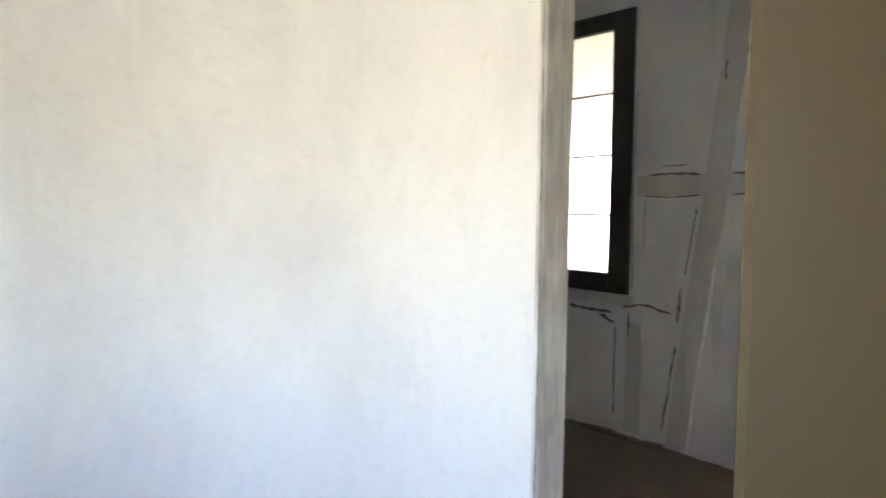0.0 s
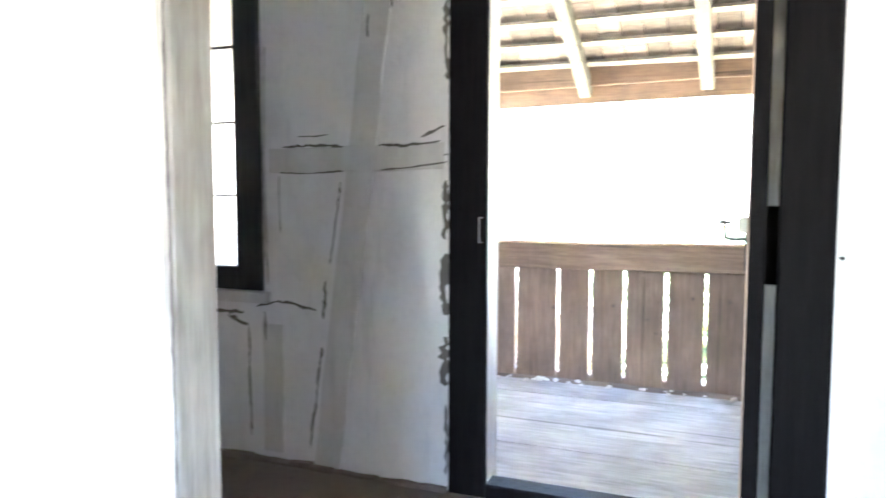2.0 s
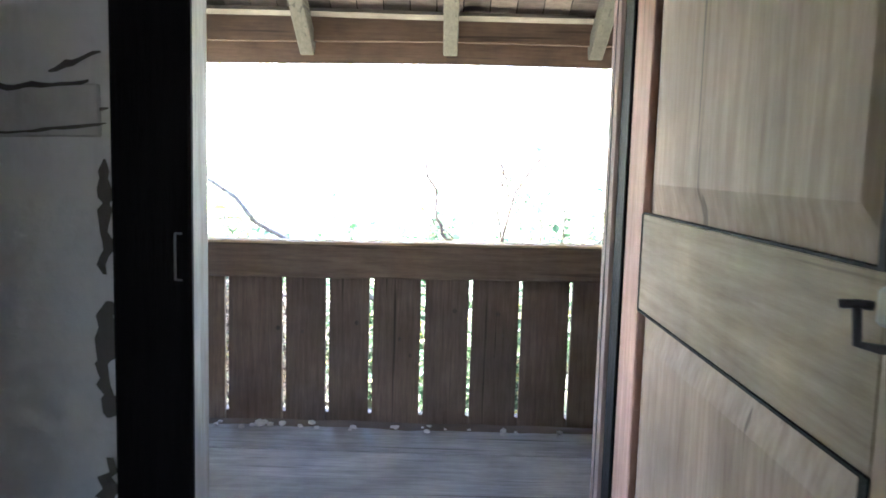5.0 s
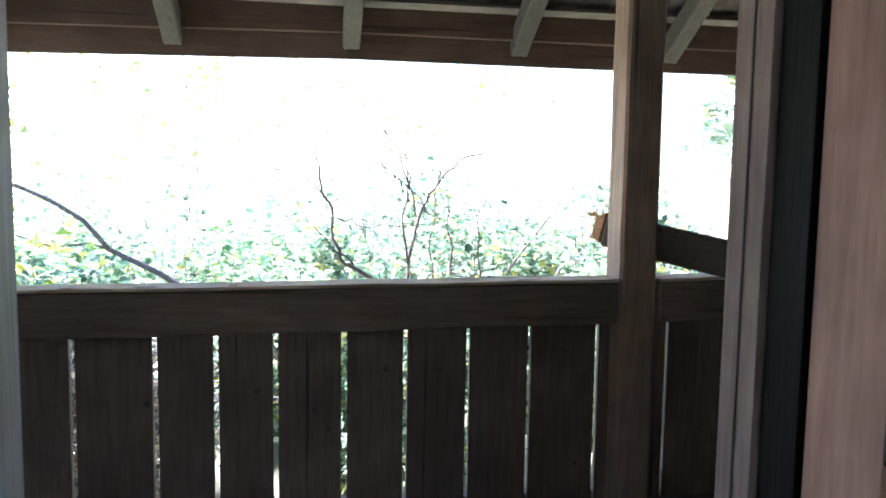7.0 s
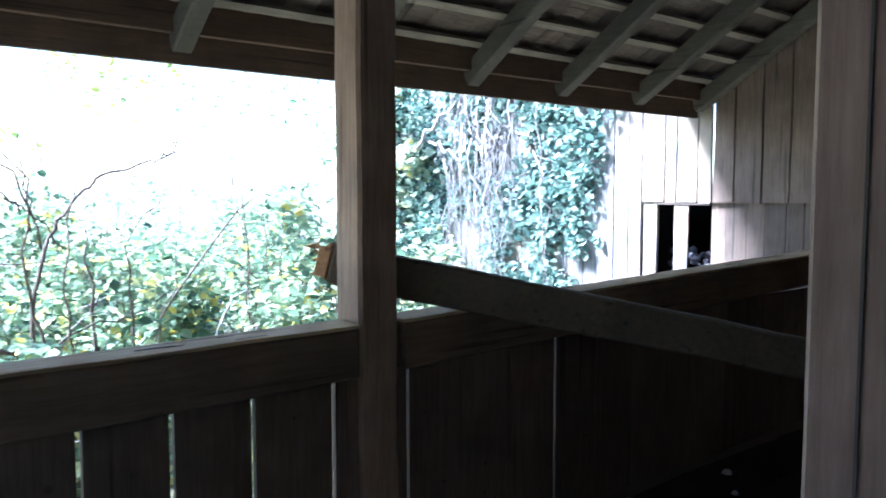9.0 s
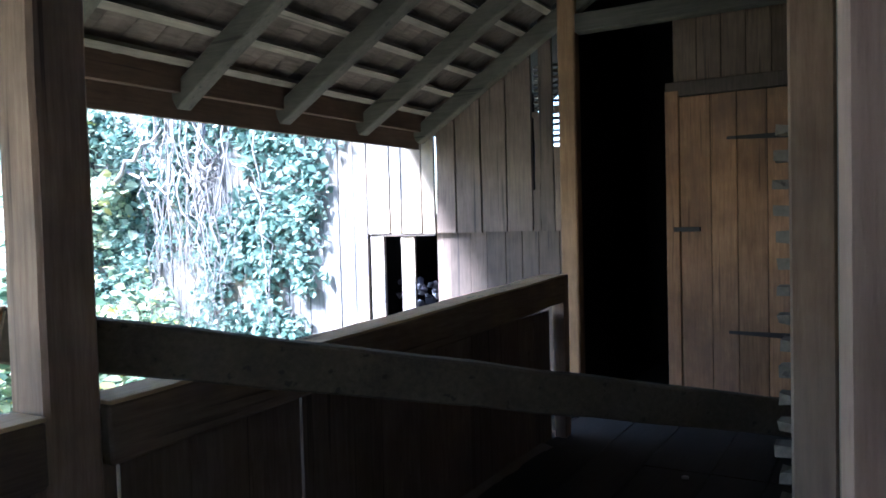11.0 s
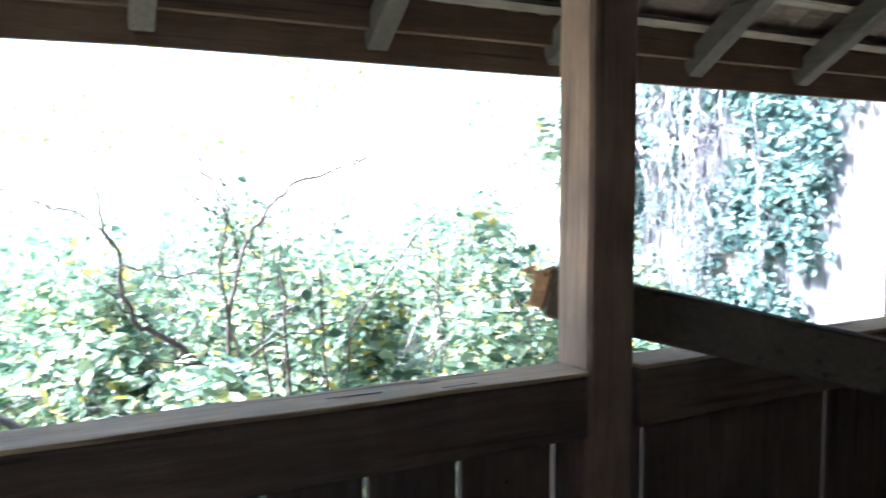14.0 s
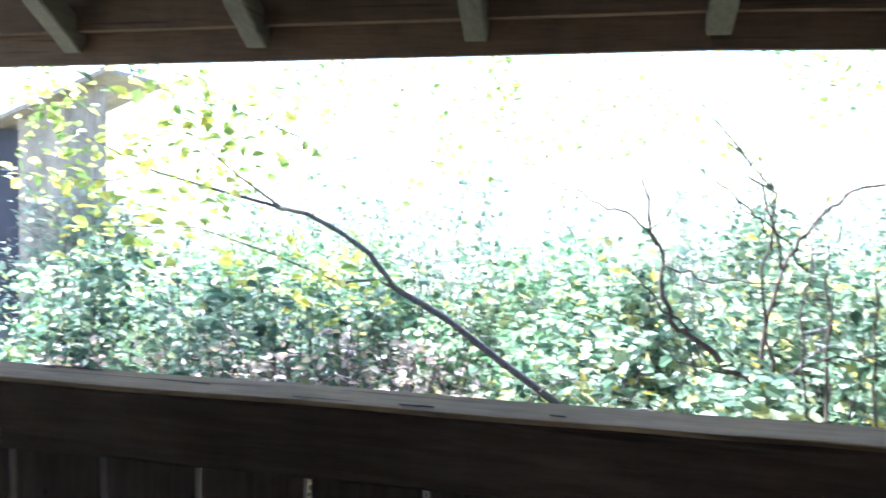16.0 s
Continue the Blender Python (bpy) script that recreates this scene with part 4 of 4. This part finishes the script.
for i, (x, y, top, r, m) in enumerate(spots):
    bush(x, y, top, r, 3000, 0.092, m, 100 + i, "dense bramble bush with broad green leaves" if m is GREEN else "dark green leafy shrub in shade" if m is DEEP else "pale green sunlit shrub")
rb = random.Random(91)
for i in range(16):
    x, y = rb.uniform(10.8, 13.6), -3.0 + i * 0.72 + rb.uniform(-0.3, 0.3)
    bush(x, y, rb.uniform(0.1, 0.75), rb.uniform(0.8, 1.2), 1300, 0.11, BRIGHT if i % 2 else GREEN, 400 + i, "loose pale green thicket on the slope", "thicket on the slope", 7)
# the glare on the far slope is painted by pale leaf colours
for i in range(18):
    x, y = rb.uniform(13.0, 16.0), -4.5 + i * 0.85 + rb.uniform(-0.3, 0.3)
    bush(x, y, rb.uniform(0.9, 1.75), rb.uniform(0.9, 1.3), 1300, 0.11, PALE_LEAF, 450 + i, "thicket high on the slope, sun glare put into its pale leaves", "thicket on the slope", 7)
for i, (x, y) in enumerate(((8.7, 2.7), (8.6, 3.2), (8.9, 2.2), (8.6, 3.8), (8.75, 3.5), (9.0, 2.9), (8.5, 4.3), (8.5, 2.35), (8.55, 3.0))):
    bush(x, y, 0.30, 0.55, 1000, 0.06, DRY, 200 + i, "dry brown bracken and dead twigs", "dead undergrowth", 10)


def tree(base, top, spread, count, size, material, seed, label, trunk=0.09, lean=(0, 0)):
    rs = random.Random(seed)
    random.seed(seed)
    x, y = base
    gz = ground_z(x, y) - 0.15
    ob = thing("tree", (x, y, gz), label, "tree", "trees on the slope")
    crown = Vector((x + lean[0], y + lean[1], top))
    tb = bmesh.new()
    tube(tb, wander((x, y, gz), crown, 8, 0.12), trunk, trunk * 0.25)
    tips = []
    for k in range(16):
        f = rs.uniform(0.3, 0.95)
        p = Vector((x, y, gz)).lerp(crown, f)
        a = rs.uniform(0, math.tau)
        q = p + Vector((math.cos(a), math.sin(a), rs.uniform(0.1, 0.7))) * spread * rs.uniform(0.5, 1.0)
        tube(tb, wander(p, q, 4, 0.08), trunk * 0.3, trunk * 0.06, 5)
        for g in (0.55, 0.8, 1.0):
            c = p.lerp(q, g)
            tips.append((c.x, c.y, c.z, rs.uniform(0.5, 1.2)))
    part("trunk", tb, BARK, ob, bevel=0, smooth=True)
    leaves("crown", tips, (spread * 0.4, spread * 0.4, spread * 0.35), count, size, material, ob, seed)
    return ob


for i, (x, y, top, s, m) in enumerate(((15, 3.0, 5.0, 2.0, YELLOW), (17, 7.0, 6.0, 2.4, YELLOW), (16, -1.0, 5.0, 2.0, YELLOW), (20, 2.0, 7.0, 3.0, YELLOW), (21, 10.0, 7.5, 3.0, BRIGHT),
                                       (19, -5.0, 7.0, 2.8, BRIGHT), (26, -1.0, 9.0, 3.6, YELLOW), (27, 7.0, 9.0, 3.6, BRIGHT), (14.2, -5.6, 5.0, 1.8, BRIGHT))):
    tree((x, y), top, s, 1100 if m is YELLOW else 1800, 0.12, m, 300 + i, "thin yellowing tree on the slope" if m is YELLOW else "light green broadleaf tree on the slope", 0.02)

# slanting hazel branches in front of the thicket
hz = thing("hazel_branch", (9.0, 1.4, -1.35), "slanting grey hazel branch with yellow-green leaves", "branch")
main = [(9.0, 1.0, -1.3), (9.1, 1.3, -0.55), (9.2, 1.56, -0.17), (9.2, 2.03, 0.14), (9.2, 2.39, 0.39), (9.2, 2.76, 0.58), (9.2, 2.95, 0.81), (9.2, 3.18, 0.96), (9.2, 3.41, 1.07), (9.2, 3.64, 1.11)]
bm = tube(bmesh.new(), main, 0.034, 0.015, 8)
part("limb", bm, BARK, hz, bevel=0, smooth=True)
twigs = [([(9.2, 3.6, 1.105), (9.2, 4.12, 1.22), (9.2, 4.65, 1.35), (9.2, 5.04, 1.53), (9.2, 5.72, 1.81)], 0.014), ([(9.2, 3.6, 1.10), (9.2, 3.95, 1.33), (9.2, 4.31, 1.6), (9.2, 4.67, 1.88)], 0.010),
         ([(9.2, 2.76, 0.58), (9.2, 2.9, 0.63), (9.2, 3.17, 0.6), (9.2, 3.72, 0.79), (9.2, 4.26, 0.94), (9.2, 4.81, 0.93), (9.2, 5.38, 0.88)], 0.012), ([(9.2, 4.65, 1.35), (9.2, 4.95, 1.26), (9.2, 5.38, 1.26), (9.2, 5.92, 1.32)], 0.006),
         ([(9.2, 3.45, 1.52), (9.2, 3.46, 1.6), (9.2, 3.87, 1.75), (9.2, 4.36, 2.03), (9.2, 4.9, 2.13)], 0.007), ([(9.2, 4.9, 2.13), (9.15, 5.3, 2.0), (9.2, 5.72, 1.81)], 0.005)]
tips = []
for pts, r in twigs:
    part("twig", tube(bmesh.new(), pts, r, 0.003, 6), BARK, hz, bevel=0, smooth=True)
    tips += [(*Vector(a).lerp(Vector(b), f), 1.0) for a, b in zip(pts[1:], pts[2:]) for f in (0, 0.33, 0.66)]
leaves("foliage", tips, (0.30, 0.40, 0.34), 900, 0.10, YELLOW, hz, 41)
th = thing("thorn_shrub", (8.45, 0.6, -1.35), "dark bare thorny shrub with crooked twigs", "shrub")
for k, (pts, r) in enumerate((([(8.5, 0.3, -1.3), (8.42, 0.52, 0.26), (8.4, 0.86, 0.50), (8.4, 1.0, 0.59), (8.4, 1.05, 0.90), (8.4, 1.13, 1.11), (8.4, 1.17, 1.41), (8.4, 1.19, 1.58)], 0.024),
                              ([(8.4, 1.09, 1.0), (8.4, 1.22, 1.15), (8.4, 1.41, 1.22), (8.4, 1.62, 1.30)], 0.007), ([(8.4, 0.45, 0.9), (8.4, 0.57, 1.34), (8.4, 0.72, 1.56), (8.4, 0.88, 1.74), (8.4, 0.93, 1.92)], 0.008), ([(8.4, 0.55, 1.1), (8.4, 0.63, 1.22), (8.4, 0.77, 1.33), (8.4, 0.98, 1.48)], 0.006), ([(8.4, 0.50, 1.0), (8.4, 0.52, 1.31), (8.4, 0.55, 1.72)], 0.007), ([(8.6, 0.5, 0.2), (8.6, 0.456, 0.649), (8.6, 0.381, 0.937), (8.6, 0.285, 1.09), (8.6, 0.172, 1.243), (8.6, 0.074, 1.329), (8.6, -0.23, 1.431), (8.6, -0.349, 1.468), (8.6, -0.466, 1.544)], 0.016), ([(8.6, -0.349, 1.468), (8.6, -0.40, 1.55), (8.6, -0.476, 1.678)], 0.006), ([(8.6, -0.30, 1.45), (8.6, -0.375, 1.49), (8.6, -0.50, 1.50)], 0.006), ([(8.5, 0.4, -1.3), (8.45, 0.45, 0.4), (8.4, 0.55, 0.9), (8.4, 0.5, 1.3), (8.4, 0.85, 1.7)], 0.013),
                              ([(8.35, 1.05, 0.9), (8.3, 0.8, 0.82), (8.3, 0.4, 0.85)], 0.007), ([(8.4, 0.9, 0.55), (8.4, 1.15, 0.78), (8.4, 1.25, 0.9)], 0.008), ([(8.6, 0.1, -1.3), (8.6, 0.15, 0.5), (8.55, 0.2, 1.1)], 0.02),
                              ([(8.7, -0.2, -1.3), (8.7, -0.3, 0.4), (8.6, -0.8, 1.1), (8.6, -1.0, 1.3)], 0.012),
                              ([(8.4, 0.2, -0.9), (8.4, 0.3, 0.3), (8.35, 0.35, 0.75), (8.35, 0.28, 1.2), (8.35, 0.2, 1.5)], 0.010), ([(8.35, 0.33, 0.9), (8.35, 0.55, 1.15), (8.35, 0.8, 1.32)], 0.006),
                              ([(8.4, 0.5, 0.25), (8.4, 0.25, 0.42), (8.4, -0.1, 0.5), (8.4, -0.3, 0.62)], 0.009), ([(8.4, 0.62, 0.34), (8.38, 0.85, 0.36), (8.38, 1.2, 0.5)], 0.007),
                              ([(8.33, 1.12, 1.1), (8.3, 1.0, 1.25), (8.3, 0.98, 1.36)], 0.005), ([(8.5, -0.1, -0.8), (8.45, -0.05, 0.3), (8.4, 0.0, 0.9), (8.4, -0.25, 1.25)], 0.012))):
    random.seed(60 + k)
    path = [q for a, b in zip(pts, pts[1:]) for q in wander(a, b, 4, 0.025)[:-1]] + [pts[-1]]
    part("twig", tube(bmesh.new(), path, r, 0.003, 6), TWIG, th, bevel=0, smooth=True)

# leafy twig hanging from the eave
hg = thing("hanging_twig", (7.62, 4.1, 1.95), "dark twig with a few broad leaves hanging under the eave", "twig")
part("stem", tube(bmesh.new(), [(7.60, 3.72, 2.0), (7.66, 3.95, 1.94), (7.7, 4.12, 1.89), (7.7, 4.28, 1.86)], 0.004, 0.002, 5), TWIG, hg, bevel=0, smooth=True)
leaves("foliage", [(7.7, 4.246, 1.83, 1), (7.7, 4.139, 1.83, 1), (7.7, 3.99, 1.83, 1), (7.7, 4.02, 1.92, 1), (7.7, 3.77, 1.81, 1)], (0.02, 0.02, 0.015), 9, 0.10, DEEP, hg, 91)

# ivy and dead vines on the barn
rs = random.Random(77)
spots = []
for _ in range(430):
    z = rs.uniform(-1.2, 3.2)
    left = 8.85 - max(0.0, z) * 0.24
    u = rs.uniform(left, 12.0)
    if 10.35 < u < 10.95 and 0.2 < z < 1.0:
        continue
    spots.append((u, BY + 0.08, z, rs.uniform(0.6, 1.1)))
ivy = thing("ivy", (10.0, BY, -1.3), "thick green ivy climbing the barn planks", "ivy")
leaves("foliage", spots, (0.22, 0.10, 0.22), 23000, 0.085, IVY, ivy, 5, flat=0.8)
for k in range(64):
    random.seed(500 + k)
    x0 = min(11.0, max(9.0, rs.gauss(10.15, 0.42)))
    z0 = rs.uniform(1.6, 3.1)
    if k % 4 == 3:
        q = (x0 + rs.uniform(-0.8, 0.8), BY + 0.26, z0 - rs.uniform(0.1, 0.5))
    else:
        q = (x0 + rs.gauss(0.05, 0.28), BY + 0.22, rs.uniform(-0.6, 1.0))
    part("vine", tube(bmesh.new(), wander((x0, BY + 0.27, z0), q, 9, 0.08), rs.uniform(0.005, 0.013), 0.002, 5), PALE_VINE, ivy, "pale dead vine stem" if k == 0 else "", 0, True)
part("vine", tube(bmesh.new(), wander((11.1, BY + 0.34, 1.75), (10.35, BY + 0.34, 2.25), 6, 0.05), 0.028, 0.010, 6), PALE_VINE, ivy, "thick bleached dead branch", 0, True)
part("vine", tube(bmesh.new(), wander((10.9, BY + 0.34, 1.85), (10.2, BY + 0.34, 1.60), 6, 0.05), 0.020, 0.006, 6), PALE_VINE, ivy, "", 0, True)
tree((11.75, -4.15), 2.7, 0.85, 1700, 0.14, PALE_LEAF, 700, "broad-leaved pale green shrub beside the barn", 0.05)
bush(9.9, -3.6, 0.6, 0.9, 2000, 0.09, GREEN, 801, "dense bramble bush with broad green leaves")

# old shed across the yard
shed = thing("shed", (15.0, 10.6, -1.0), "small grey wooden shed with a shallow gable roof", "shed")
for i in range(9):
    y = 8.45 + i * 0.16
    part("board", block(14.0, 14.06, y, y + 0.155, -1.2, 2.66 - (y - 8.45) * 0.40, jit=0.003), SHED_WOOD, shed, bevel=0)
# the shade inside the doorway is a solid dark block
part("doorway", block(14.08, 14.3, 9.9, 12.2, -1.2, 2.0), JUNK_AND_DOORWAY_DARK, shed, "shed doorway, its inner shade painted as a dark block", 0)
part("roof", beam(bmesh.new(), (14.5, 8.25, 2.84), (14.5, 12.4, 1.20), 1.5, 0.07), SHED_WOOD, shed, "grey shed roof", 0)

# ---- roof tiles, last ----
rng = random.Random(3)
tile_me = []
for k in range(4):
    bm = bmesh.new()
    for a in range(3):
        x0, x1 = -0.085 + a * 0.0567, -0.085 + (a + 1) * 0.0567
        arch = (0.0, 0.010, 0.010, 0.0)
        vs = [bm.verts.new((u, v, arch[a + o] + h + rng.uniform(-0.002, 0.002))) for h in (0, 0.013) for v in (-0.17, 0.17) for u, o in ((x0, 0), (x1, 1))]
        bm.faces.new((vs[0], vs[2], vs[3], vs[1]))
        bm.faces.new((vs[4], vs[5], vs[7], vs[6]))
        bm.faces.new((vs[0], vs[1], vs[5], vs[4]))
        bm.faces.new((vs[2], vs[6], vs[7], vs[3]))
    bmesh.ops.remove_doubles(bm, verts=bm.verts[:], dist=0.003)
    tile_me.append(mesh_of("tile", finish(bm), TILE))
rest = bmesh.new()
made = 0
for i in range(12):
    s = 0.06 + i * 0.255
    y = 6.5
    while y > -4.4:
        c = on_roof(s + 0.02, 0.055, y)
        rot = Matrix(((0, -CA, SA), (1, 0, 0), (0, SA, CA))).to_4x4()
        m = Matrix.Translation(c) @ rot @ pose(0, 0, 0, -3.5 + rng.uniform(-0.8, 0.8), rng.uniform(-1, 1), rng.uniform(-1.2, 1.2))
        if made < 300 and i < 7 and -3.9 < y < 2.6:
            ob = new("tile", rng.choice(tile_me))
            ob.parent = roof
            ob.matrix_basis = Matrix.Translation(-roof.location) @ m
            made += 1
        else:
            off = len(rest.verts)
            rest.from_mesh(tile_me[0])
            rest.verts.ensure_lookup_table()
            bmesh.ops.transform(rest, matrix=m, verts=rest.verts[off:])
        y -= 0.178
ob = part("tiles", rest, TILE, roof, bevel=0)
ob["kind"] = "stuff"
